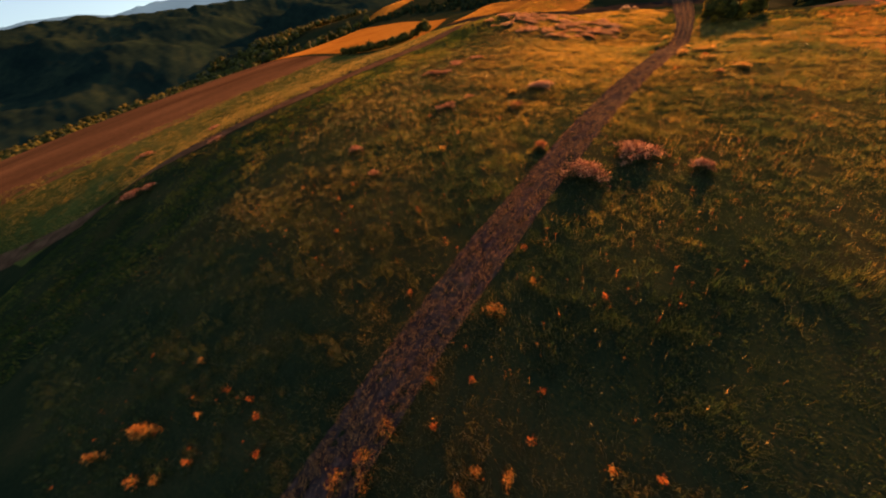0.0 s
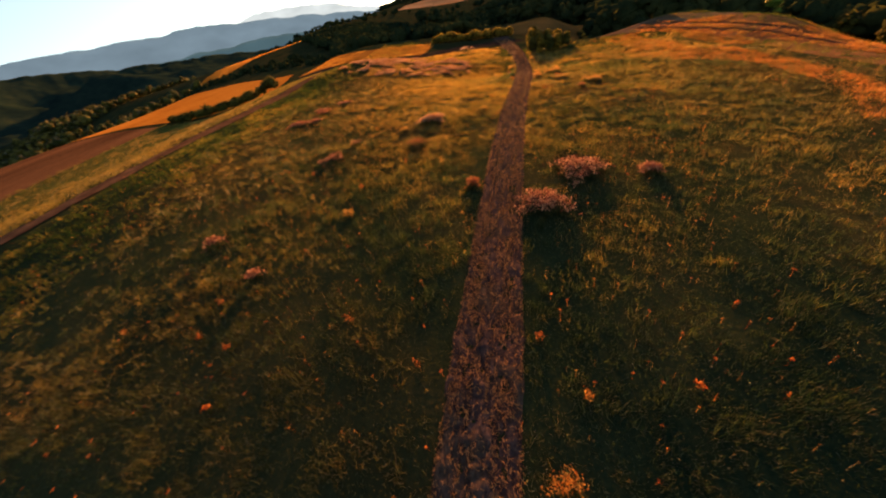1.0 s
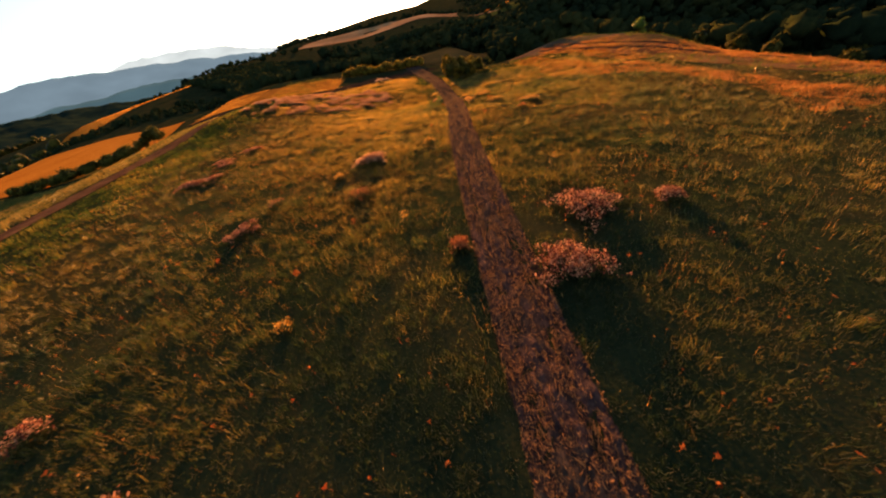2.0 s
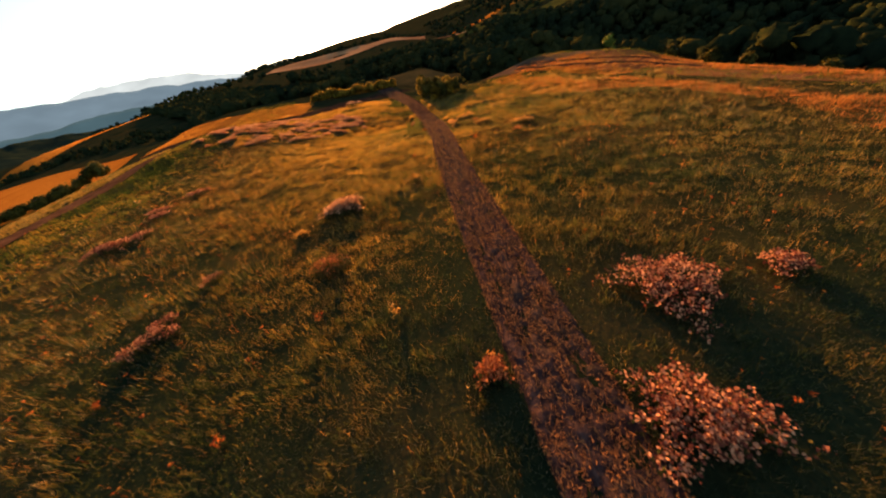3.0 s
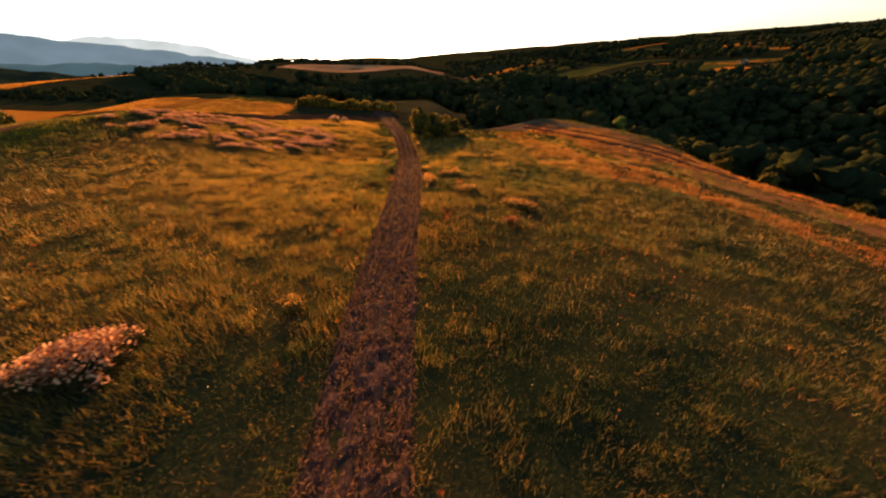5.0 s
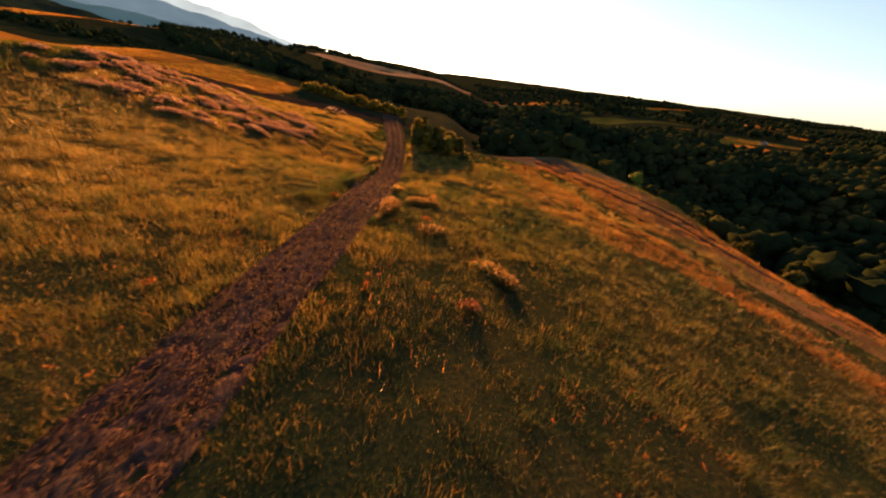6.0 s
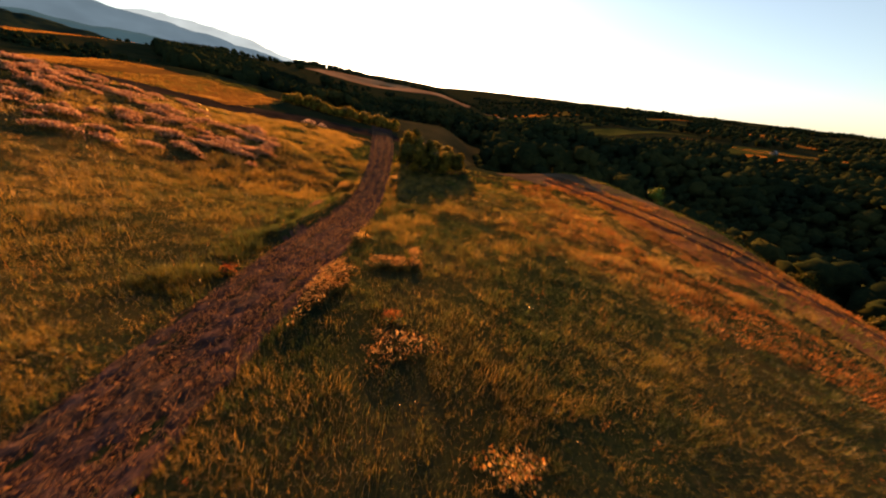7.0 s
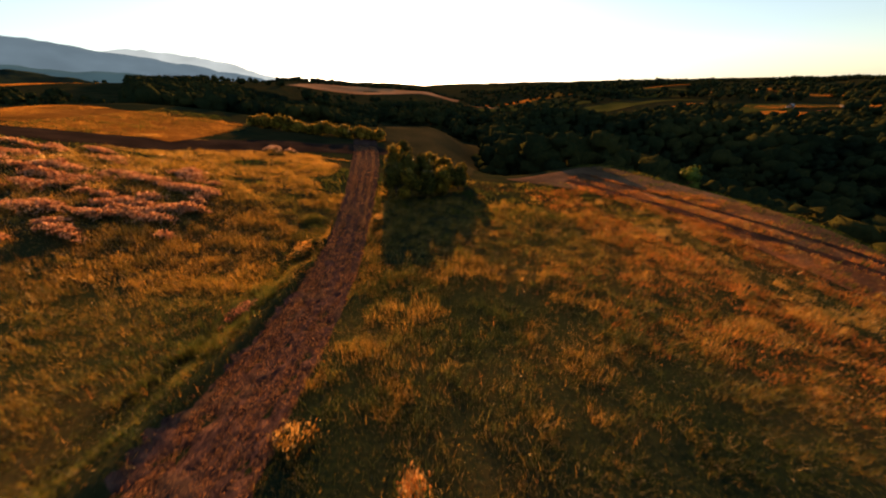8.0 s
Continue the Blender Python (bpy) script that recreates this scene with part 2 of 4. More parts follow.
def land(x, y):
    """Height of the ground, for arrays or numbers."""
    x, y = np.asarray(x, float), np.asarray(y, float)
    # the hill
    hx, hy = np.clip(x, -105, 72), np.clip(y, -40, 190)
    u, v = (hx + 15) / 80, (hy - 75) / 110
    hill, k = 0.0, 0
    for i in range(6):
        for j in range(6 - i):
            hill = hill + HILL[k] * u ** i * v ** j
            k += 1
    for a, b, s, h in KNOLLS:
        hill = hill + h * np.exp(-((hx - a) ** 2 + (hy - b) ** 2) / s ** 2)
    # the back of the hill falls away from the sun
    hill = hill - 0.9 * smooth(14, -12, hy)
    # the country round it
    left = -3.5 + 5.5 * np.exp(-((x + 230) / 70) ** 2 - ((y - 60) / 140) ** 2) + 10.5 * smooth(150, 400, y) * smooth(-60, -280, x) - 19 * smooth(-230, -420, x) * (1 - smooth(230, 420, y))
    left = left - 22 * smooth(250, 420, -x - 0.2 * y) * smooth(420, 700, y)
    right = -44 + 20 * smooth(170, 340, x) + 6 * smooth(340, 1100, x)
    ahead = -15 - 13 * smooth(200, 330, y) + 14 * smooth(380, 720, y)
    ahead = ahead + 24 * np.exp(-((x + 300) / 150) ** 2 - ((y - 980) / 120) ** 2)
    ahead = ahead + 9 * np.exp(-((x + 20) / 120) ** 2 - ((y - 800) / 90) ** 2)
    far = ahead + (left - ahead) * smooth(-40, -190, x) + (right - ahead) * smooth(15, 120, x) * (1 - 0.55 * smooth(300, 900, y))
    # a wooded bank across the valley
    reach, turn = np.hypot(x, y - 60), np.degrees(np.arctan2(x, np.maximum(y - 60, 1e-3)))
    crest = -18 - 11 * smooth(30, 52, turn)
    far = far + np.maximum(crest - far, 0) * np.exp(-((reach - 280) / 55) ** 2) * smooth(10, 20, turn) * (1 - smooth(64, 88, turn))
    roll = smooth(320, 620, x) + smooth(560, 760, y) * (1 - smooth(320, 620, x))
    far = far + roll * (5 * np.sin(x / 130 + 1.3) * np.sin(y / 170 + 0.4) + 3 * np.sin(x / 61 + y / 83) + 2 * np.sin(x / 37 - y / 29))
    gap = np.hypot(np.maximum(np.maximum(-95 - x, x - 62), 0), np.maximum(np.maximum(-30 - y, y - 178), 0))
    inside = 1 - smooth(0, 75, gap)
    z = far + (hill - far) * inside
    # the hill breaks off towards the wooded valley
    z = z - 7 * smooth(50, 88, x) * (1 - smooth(150, 330, x)) * (1 - smooth(250, 400, y))
    return z - 8 * smooth(126, 168, y - 0.55 * (x - 10)) * smooth(7, 30, x) * (1 - smooth(120, 250, x)) * (1 - smooth(260, 420, y))


# ---- mesh tools ----
def mesh_of(name, verts, faces, mat, shaded=False):
    """One mesh from arrays: faces has three or four columns."""
    verts, faces = np.ascontiguousarray(verts, np.float32), np.ascontiguousarray(faces, np.int32)
    me = bpy.data.meshes.new(name)
    me.vertices.add(len(verts))
    me.vertices.foreach_set("co", verts.ravel())
    me.loops.add(faces.size)
    me.loops.foreach_set("vertex_index", faces.ravel())
    me.polygons.add(len(faces))
    me.polygons.foreach_set("loop_start", np.arange(0, faces.size, faces.shape[1], dtype=np.int32))
    if shaded:
        me.polygons.foreach_set("use_smooth", np.ones(len(faces), bool))
    me.update(calc_edges=True)
    me.materials.append(mat)
    return me


def part(name, me, parent=None, label=""):
    ob = new(name, me)
    if parent:
        ob.parent = parent
    return tagged(ob, label)


def value_noise(x, y, size, seed):
    """Smooth noise from 0 to 1 with lumps of that size."""
    table = np.random.RandomState(seed).rand(256, 256)
    fx, fy = np.asarray(x, float) / size, np.asarray(y, float) / size
    ix, iy = np.floor(fx).astype(int), np.floor(fy).astype(int)
    u, v = fx - ix, fy - iy
    u, v = u * u * (3 - 2 * u), v * v * (3 - 2 * v)
    a, b = table[ix % 256, iy % 256], table[(ix + 1) % 256, iy % 256]
    c, d = table[ix % 256, (iy + 1) % 256], table[(ix + 1) % 256, (iy + 1) % 256]
    return (a * (1 - u) + b * u) * (1 - v) + (c * (1 - u) + d * u) * v


def grid_faces(nu, nv):
    k = np.arange(nu * nv).reshape(nu, nv)
    return np.stack([k[:-1, :-1], k[1:, :-1], k[1:, 1:], k[:-1, 1:]], -1).reshape(-1, 4)


def curve_y(stops, y):
    """A smooth line x(y) through a few stops."""
    ys, xs = [s[0] for s in stops], [s[1] for s in stops]
    return sum(np.interp(y + o, ys, xs) for o in (-6, -3, 0, 3, 6)) / 5


TRACK_LINE = [(-60, -12.9), (0, -10.6), (28, -9.5), (39, -9.0), (57, -7.9), (67, -6.75), (76, -6.2), (86, -5.8), (101, -5.4), (117, -6.1), (142, -8.7), (160, -10.9), (176, -13.4)]


TRACK_HALF = [(-60, 1.72), (72, 1.72), (84, 2.0), (104, 1.95), (118, 2.0), (142, 2.8), (176, 3.2)]


def track_x(y):
    return curve_y(TRACK_LINE, y)


def ground_z(x, y, banked=0.8):
    """The ground with its small unevenness."""
    x, y = np.asarray(x, float), np.asarray(y, float)
    near = np.exp(-((x + 5) ** 2 + (y - 60) ** 2) / 90.0 ** 2)
    off = x - track_x(y)
    bank = smooth(-1.85, -2.15, off) * smooth(-4.1, -2.3, off) * smooth(80, 83, y) * (1 - smooth(103, 106, y)) * smooth(0.25, 0.45, value_noise(y, y * 0, 6.0, 57))
    beside = smooth(1.6, 3.0, np.abs(off))
    return land(x, y) + banked * bank + near * ((0.22 + 0.08 * beside) * (value_noise(x, y, 7.0, 3) - 0.5) + (0.08 + 0.12 * beside) * (value_noise(x, y, 2.4, 4) - 0.5))


def drape(name, xs, ys, lift, mat, rough=0.0, cell=0.7, banked=0.8):
    """A sheet over the ground; xs, ys: arrays of one shape."""
    nu, nv = xs.shape
    z = ground_z(xs, ys, banked) + lift
    if rough:
        z = z + rough * (value_noise(xs, ys, cell, 8) + 0.6 * value_noise(xs, ys, cell * 0.4, 9) - 0.8)
    return mesh_of(name, np.stack([xs, ys, z], -1).reshape(-1, 3), grid_faces(nu, nv), mat, True)


def patch(name, corners, lift, mat, label, category="field", step=4.0, wobble=2.0):
    """A four-cornered field, draped, with slightly wandering edges."""
    a, b, c, d = [np.array(p, float) for p in corners]
    nu = int(max(np.linalg.norm(b - a), np.linalg.norm(c - d)) / step) + 2
    nv = int(max(np.linalg.norm(d - a), np.linalg.norm(c - b)) / step) + 2
    u, v = np.meshgrid(np.linspace(0, 1, nu), np.linspace(0, 1, nv), indexing="ij")
    u, v = u[..., None], v[..., None]
    p = a * (1 - u) * (1 - v) + b * u * (1 - v) + c * u * v + d * (1 - u) * v
    x, y = p[..., 0], p[..., 1]
    x = x + wobble * (value_noise(x, y, 23, 5) - 0.5)
    y = y + wobble * (value_noise(x, y, 19, 6) - 0.5)
    return tagged(new(name, drape(name, x, y, lift, mat)), label, category, kind="structure")


def leaf_cloud(rng, centres, radii, count, size, flat=0.75, inner=0.5):
    """Many small leaves, two triangles each, round lumps of a crown. centres (n, 3), radii (n, 3)."""
    k = rng.randint(0, len(centres), count)
    d = rng.normal(size=(count, 3))
    d /= np.linalg.norm(d, axis=1)[:, None]
    r = rng.uniform(inner, 1.18, (count, 1))
    c = centres[k] + d * radii[k] * r
    n = d + rng.normal(scale=flat, size=(count, 3))
    n /= np.linalg.norm(n, axis=1)[:, None]
    t = np.cross(n, rng.normal(size=(count, 3)))
    t /= np.linalg.norm(t, axis=1)[:, None] + 1e-9
    b = np.cross(n, t)
    s = (size * rng.uniform(0.55, 1.3, count))[:, None]
    v = np.stack([c - t * s, c + b * s * 0.55, c + t * s + n * s * 0.25, c - b * s * 0.55], 1).reshape(-1, 3)
    q = np.arange(count)[:, None] * 4
    return v, np.concatenate([q + [0, 1, 2], q + [0, 2, 3]])


def tube(points, radii, sides=6):
    """A tapered limb along points."""
    points = np.array(points, float)
    rings = []
    for i, p in enumerate(points):
        way = points[min(i + 1, len(points) - 1)] - points[max(i - 1, 0)]
        way /= np.linalg.norm(way)
        s = np.cross(way, (0.3, 1, 0.1))
        s /= np.linalg.norm(s)
        o = np.cross(way, s)
        a = np.linspace(0, 2 * np.pi, sides, endpoint=False)[:, None]
        rings.append(p + radii[i] * (np.cos(a) * s + np.sin(a) * o))
    v = np.concatenate(rings)
    f = []
    for i in range(len(points) - 1):
        for j in range(sides):
            m = (j + 1) % sides
            f.append((i * sides + j, i * sides + m, (i + 1) * sides + m, (i + 1) * sides + j))
    return v, np.array(f)


def join(pieces):
    vs, fs, n = [], [], 0
    for v, f in pieces:
        vs.append(v)
        fs.append(f + n)
        n += len(v)
    return np.concatenate(vs), np.concatenate(fs)


def rounded_lump():
    """A ball of 80 triangles: an icosahedron with each face cut in four."""
    g = (1 + 5 ** 0.5) / 2
    v = [(-1, g, 0), (1, g, 0), (-1, -g, 0), (1, -g, 0), (0, -1, g), (0, 1, g), (0, -1, -g), (0, 1, -g), (g, 0, -1), (g, 0, 1), (-g, 0, -1), (-g, 0, 1)]
    f = [(0, 11, 5), (0, 5, 1), (0, 1, 7), (0, 7, 10), (0, 10, 11), (1, 5, 9), (5, 11, 4), (11, 10, 2), (10, 7, 6), (7, 1, 8),
         (3, 9, 4), (3, 4, 2), (3, 2, 6), (3, 6, 8), (3, 8, 9), (4, 9, 5), (2, 4, 11), (6, 2, 10), (8, 6, 7), (9, 8, 1)]
    v, faces, halves = [Vector(p).normalized() for p in v], [], {}

    def half(i, j):
        key = (min(i, j), max(i, j))
        if key not in halves:
            halves[key] = len(v)
            v.append(((v[i] + v[j]) / 2).normalized())
        return halves[key]

    for i, j, k in f:
        a, b, c = half(i, j), half(j, k), half(k, i)
        faces += [(i, a, c), (a, j, b), (c, b, k), (a, b, c)]
    return np.array([tuple(p) for p in v]), np.array(faces), np.array(f)


LUMP, LUMP_FACES, PLAIN_FACES = rounded_lump()


def crown_lumps(rng, height, radius, base, lumps):
    a = rng.uniform(0, 2 * np.pi, lumps)
    up = rng.uniform(0, 1, lumps)
    out = radius * rng.uniform(0.25, 0.72, lumps) * np.sqrt(np.maximum(1 - (up * 0.95) ** 2, 0.05))
    c = np.stack([np.cos(a) * out, np.sin(a) * out, base + (height - base) * (0.2 + 0.62 * up)], -1)
    r = radius * rng.uniform(0.3, 0.52, lumps)
    return c, np.stack([r, r, r * rng.uniform(0.75, 1.1, lumps)], -1)


def plant_tree(name, x, y, height, radius, seed, leaf, label, category="tree", leaves=900, size=0.22, base=0.28, lumps=12, group=""):
    """A tree or shrub: tapered trunk with limbs, and a crown of many leaves."""
    rng = np.random.RandomState(seed)
    root = tagged(new(name), label, category, group)
    root.location = (x, y, float(ground_z(x, y)) - 0.05)
    c, r = crown_lumps(rng, height, radius, base * height, lumps)
    pieces = [tube([(0, 0, -0.2), (0.02 * height, 0, 0.3 * height), (0, 0.03 * height, 0.75 * height)], [0.035 * height, 0.024 * height, 0.008 * height], 7)]
    for i in range(min(lumps, 7)):
        start = np.array([0.01 * height, 0.0, height * rng.uniform(0.15, 0.45)])
        pieces.append(tube([start, (start + c[i]) / 2 + [0, 0, 0.04 * height], c[i]], [0.014 * height, 0.009 * height, 0.004 * height], 5))
    part("trunk", mesh_of("trunk", *join(pieces), BARK), root)
    body = c[:, None] + LUMP * (r * 0.86)[:, None] * rng.uniform(0.6, 1.15, (lumps, len(LUMP), 1))
    within = (body.reshape(-1, 3), (LUMP_FACES[None] + (np.arange(lumps) * len(LUMP))[:, None, None]).reshape(-1, 3))
    part("crown", mesh_of("crown", *join([leaf_cloud(rng, c, r, leaves, size, 0.7, 0.72), within]), leaf, True), root)
    return root




# ---- ground ----
def stepped(lo, hi, fine, far_lo, far_hi, grow=1.16):
    mid = np.arange(lo, hi + fine / 2, fine)
    up, s = [hi], fine
    while up[-1] < far_hi:
        s *= grow
        up.append(up[-1] + s)
    down, s = [lo], fine
    while down[-1] > far_lo:
        s *= grow
        down.append(down[-1] - s)
    return np.concatenate([down[:0:-1], mid, up[1:]])


gx, gy = np.meshgrid(stepped(-80, 70, 1.0, -4200, 4200, 1.09), stepped(-15, 175, 1.0, -2500, 4300, 1.09), indexing="ij")
tagged(new("ground", drape("ground", gx, gy, 0.0, MEADOW, banked=0.0)), "rolling meadow hill running out into farmland and woods", "ground", kind="structure")

# the mown farm track
def strip(name, stops, half, mat, lift, label, category, along=0.2, across=29, rough=0.2):
    """A track: y to x stops with its half width, ragged at the edges, with two shallow ruts."""
    y0, y1 = stops[0][0], stops[-1][0]
    ys = np.arange(y0, y1, along)
    side = np.linspace(-1, 1, across)
    yy, ss = np.meshgrid(ys, side, indexing="ij")
    mid = curve_y(stops, yy)
    wide = np.interp(yy, [q[0] for q in half], [q[1] for q in half]) * (1 + 0.14 * (value_noise(yy, ss * 0 + 3, 1.3, 11) - 0.5) + 0.16 * (value_noise(yy, ss * 0 + 9, 6.0, 12) - 0.5))
    x = mid + ss * wide
    me = drape(name, x, yy, lift, mat, rough, 0.34)
    co = np.zeros(len(me.vertices) * 3, np.float32)
    me.vertices.foreach_get("co", co)
    co = co.reshape(-1, 3)
    s = ss.ravel()
    co[:, 2] -= 0.07 * (np.exp(-((np.abs(s) - 0.52) / 0.16) ** 2)) + 0.10 * (np.abs(s) > 0.97)
    me.vertices.foreach_set("co", co.ravel())
    return tagged(new(name, me), label, category, kind="structure")


by, bs = np.meshgrid(np.arange(80, 106, 0.2), np.linspace(-4.2, -1.7, 26), indexing="ij")
tagged(new("track_bank", drape("track_bank", track_x(by) + bs, by, 0.03, MEADOW, 0.06, 0.3)), "low earth bank beside the track", "bank", kind="structure")
strip("farm_track", TRACK_LINE, TRACK_HALF, TRACK, 0.09, "brown farm track strewn with dry mulch across the meadow", "road")
HILL_TRACK = [(-60, -158), (-20, -122), (0, -104), (15, -88), (27, -76), (40, -71.5), (60, -71), (90, -71), (108, -71.5), (120, -72), (130, -72)]


HEADLAND_LINE = [(137, -100), (133, -78), (129.5, -64), (130, -52), (134, -43), (142, -35), (151, -27), (157, -15), (163, -6)]


def lane(name, stops, half, mat, lift, label):
    """A lane through points of the plan."""
    p = np.array(stops, float)
    k = np.linspace(0, len(p) - 1, 90)
    c = np.stack([np.interp(k, np.arange(len(p)), p[:, i]) for i in (0, 1)], -1)
    for _ in range(6):
        c[1:-1] = (c[:-2] + c[1:-1] * 2 + c[2:]) / 4
    n = np.gradient(c, axis=0)
    n = np.stack([-n[:, 1], n[:, 0]], -1) / np.linalg.norm(n, axis=1)[:, None]
    s = np.linspace(-1, 1, 9)
    w = half * (1 + 0.3 * (value_noise(k * 3, k * 0, 2.0, 14) - 0.5))
    xy = c[:, None] + n[:, None] * (s[None, :, None] * w[:, None, None])
    return tagged(new(name, drape(name, xy[..., 0], xy[..., 1], lift, mat, 0.08, 0.8)), label, "road", kind="structure")


lane("hill_track", [(-158, -60), (-122, -20), (-104, 0), (-88, 15), (-77, 28), (-72, 42), (-71, 60), (-70.5, 80), (-71, 98), (-72, 114), (-72, 127)], 3.0, EARTH_TRACK, 0.12, "dark earth track along the edge of the meadow")
lane("headland_lane", [(x, y) for y, x in HEADLAND_LINE], 6.5, SHADED_HEADLAND, 0.10, "bare brown headland lane along the field's edge")
patch("oval_field", [(-98, 142), (-42, 139), (-41, 167), (-98, 174)], 0.14, OVAL_STUBBLE, "golden dry field beyond the brown lane", step=3, wobble=8)
patch("grass_margin", [(-112, -20), (-160, -30), (-162, 124), (-76, 118)], 0.10, GREEN_FIELD, "yellow-green grass margin beside the earth track")
patch("tilled_field", [(-150, -80), (-360, -60), (-300, 124), (-162, 122)], 0.12, TILLED, "large ploughed brown field", step=6)
patch("stubble_field", [(-106, 128), (-300, 126), (-290, 230), (-135, 195)], 0.14, STUBBLE, "orange stubble field behind a hedge", step=6)
patch("upper_stubble_field", [(-296, 308), (-345, 330), (-450, 540), (-312, 492)], 0.3, STUBBLE, "sunlit stubble field between woods", step=12, wobble=14)
patch("meadow_behind_hedge", [(-8, 178), (13, 139), (42, 262), (-16, 350)], 0.15, DARK_MEADOW, "grey-green meadow behind the hedge", step=4)
patch("ridge_field", [(-190, 650), (70, 660), (95, 770), (-210, 790)], 0.5, HAZY_STUBBLE, "stubble field on the far ridge, paled by painted haze", step=15, wobble=20)
patch("slanting_field", [(52, 704), (62, 690), (132, 596), (142, 612)], 0.5, HAZY_STUBBLE, "narrow pale field slanting down the far slope", step=12, wobble=6)
patch("far_gold_field", [(285, 323), (298, 297), (322, 314), (307, 353)], 0.4, STUBBLE, "golden field near the farmhouses", step=12, wobble=10)
patch("far_green_field", [(285, 640), (335, 600), (360, 660), (310, 700)], 0.4, PASTURE, "green field on the far slope", step=15, wobble=10)
patch("mown_slope", [(44, 30), (58, 10), (57, 116), (37, 122)], 0.08, MOWN, "brown mown slope at the hill's edge", step=1.5, wobble=3)
patch("mown_shoulder", [(37, 122), (57, 116), (46, 146), (20, 137)], 0.08, SHORN, "brown mown shoulder above the valley", step=1.5, wobble=3)
lane("field_edge_rut", [(52, 60), (51, 80), (48, 98), (41.5, 109), (38, 120), (31, 134)], 1.0, LANE, 0.14, "dark wheel rut along the edge of the meadow")
rng_p = np.random.RandomState(9)
FAR_FIELDS = []
for i in range(36):
    r, a = rng_p.uniform(430, 1250), radians(rng_p.uniform(14, 62))
    c, w, d = np.array([r * math.sin(a), 78 + r * math.cos(a)]), rng_p.uniform(30, 90), rng_p.uniform(9, 30)
    FAR_FIELDS.append((c[0], c[1], w))
    patch("far_field", [tuple(c + [-w, -d]), tuple(c + [w, -d * 0.7]), tuple(c + [w * 0.8, d]), tuple(c + [-w * 0.9, d * 0.8])], 0.5, STUBBLE if i % 5 == 0 else GREEN_FIELD if i % 3 else PASTURE,
          "small field strip on the far plateau", step=14, wobble=10)
lane("outer_rut", [(56, 60), (55, 80), (52, 99), (46, 111), (42, 123), (36, 138)], 0.55, LANE, 0.14, "second wheel rut along the edge of the meadow")


# ---- woods and distance ----
def wood(name, spots, label, seed, leaves=55, size=0.9, mat=None, tall=(7, 12), lumps=3, fine=True, broad=1.0):
    """Woodland nobody could count, as one mesh: rounded uneven crowns, leaf tufts over them, trunks below. spots: arrays x, y."""
    rng = np.random.RandomState(seed)
    x, y = spots
    n = len(x)
    h = rng.uniform(*tall, n) * (0.75 + 0.5 * value_noise(x, y, 25, seed))
    rad = h * rng.uniform(0.36, 0.56, n) * broad
    z = land(x, y)
    a, up = rng.uniform(0, 2 * np.pi, (n, lumps)), rng.uniform(0, 0.8, (n, lumps))
    up[:, 0] = 1.0
    out = rad[:, None] * rng.uniform(0.45, 0.95, (n, lumps)) * (1 - 0.75 * up)
    r = rad[:, None] * rng.uniform(0.45, 0.72, (n, lumps))
    c = np.stack([x[:, None] + np.cos(a) * out, y[:, None] + np.sin(a) * out, z[:, None] + h[:, None] * (0.28 + 0.72 * up) - r * 0.9], -1).reshape(-1, 3)
    r = r.reshape(-1, 1) * [1, 1, 0.9]
    # bodies: rounded lumps with a knobbly surface
    m = len(c)
    ball, ball_faces = (LUMP, LUMP_FACES) if fine else (LUMP[:12], PLAIN_FACES)
    k = len(ball)
    cv = c[:, None] + ball * r[:, None] * rng.uniform(0.55, 1.2, (m, k, 1)) + rng.normal(scale=0.1, size=(m, k, 3)) * r[:, None]
    cf = (ball_faces[None] + (np.arange(m) * k)[:, None, None]).reshape(-1, 3)
    # leaf tufts lying over them
    count = n * leaves
    k = rng.randint(0, m, count)
    d = rng.normal(size=(count, 3))
    d[:, 2] += 0.35
    d /= np.linalg.norm(d, axis=1)[:, None]
    lc = c[k] + d * r[k] * rng.uniform(0.8, 1.28, (count, 1))
    nn = d + rng.normal(scale=0.3, size=(count, 3))
    nn /= np.linalg.norm(nn, axis=1)[:, None]
    t = np.cross(nn, rng.normal(size=(count, 3)))
    t /= np.linalg.norm(t, axis=1)[:, None] + 1e-9
    s = (size * rng.uniform(0.4, 1.2, count))[:, None]
    bb = np.cross(nn, t)
    lv = np.stack([lc - t * s * 0.6, lc + t * s * 0.6, lc + bb * s * 0.9], 1).reshape(-1, 3)
    tv, tf = tube([(0, 0, -0.5), (0, 0, 1)], [0.03, 0.02], 3)
    allv = (tv[None] * np.stack([h, h, h * 0.5], -1)[:, None] + np.stack([x, y, z], -1)[:, None]).reshape(-1, 3)
    tri = np.concatenate([tf[:, [0, 1, 2]], tf[:, [0, 2, 3]]])
    allf = (tri[None] + (np.arange(n) * len(tv))[:, None, None]).reshape(-1, 3)
    v, f = join([(cv.reshape(-1, 3), cf), (lv, np.arange(count * 3).reshape(-1, 3)), (allv, allf)])
    return tagged(new(name, mesh_of(name, v, f, mat or SHADED_WOOD_LEAF, True)), label, "woodland", kind="stuff")


def clear_fields(x, y):
    free = np.ones(len(x), bool)
    for fx, fy, w in FAR_FIELDS:
        free &= np.hypot(x - fx, (y - fy) * 1.4) > w * 0.95
    return free


def scatter(seed, n, box, keep):
    rng = np.random.RandomState(seed)
    x, y = rng.uniform(box[0], box[1], n), rng.uniform(box[2], box[3], n)
    k = keep(x, y)
    return x[k], y[k]


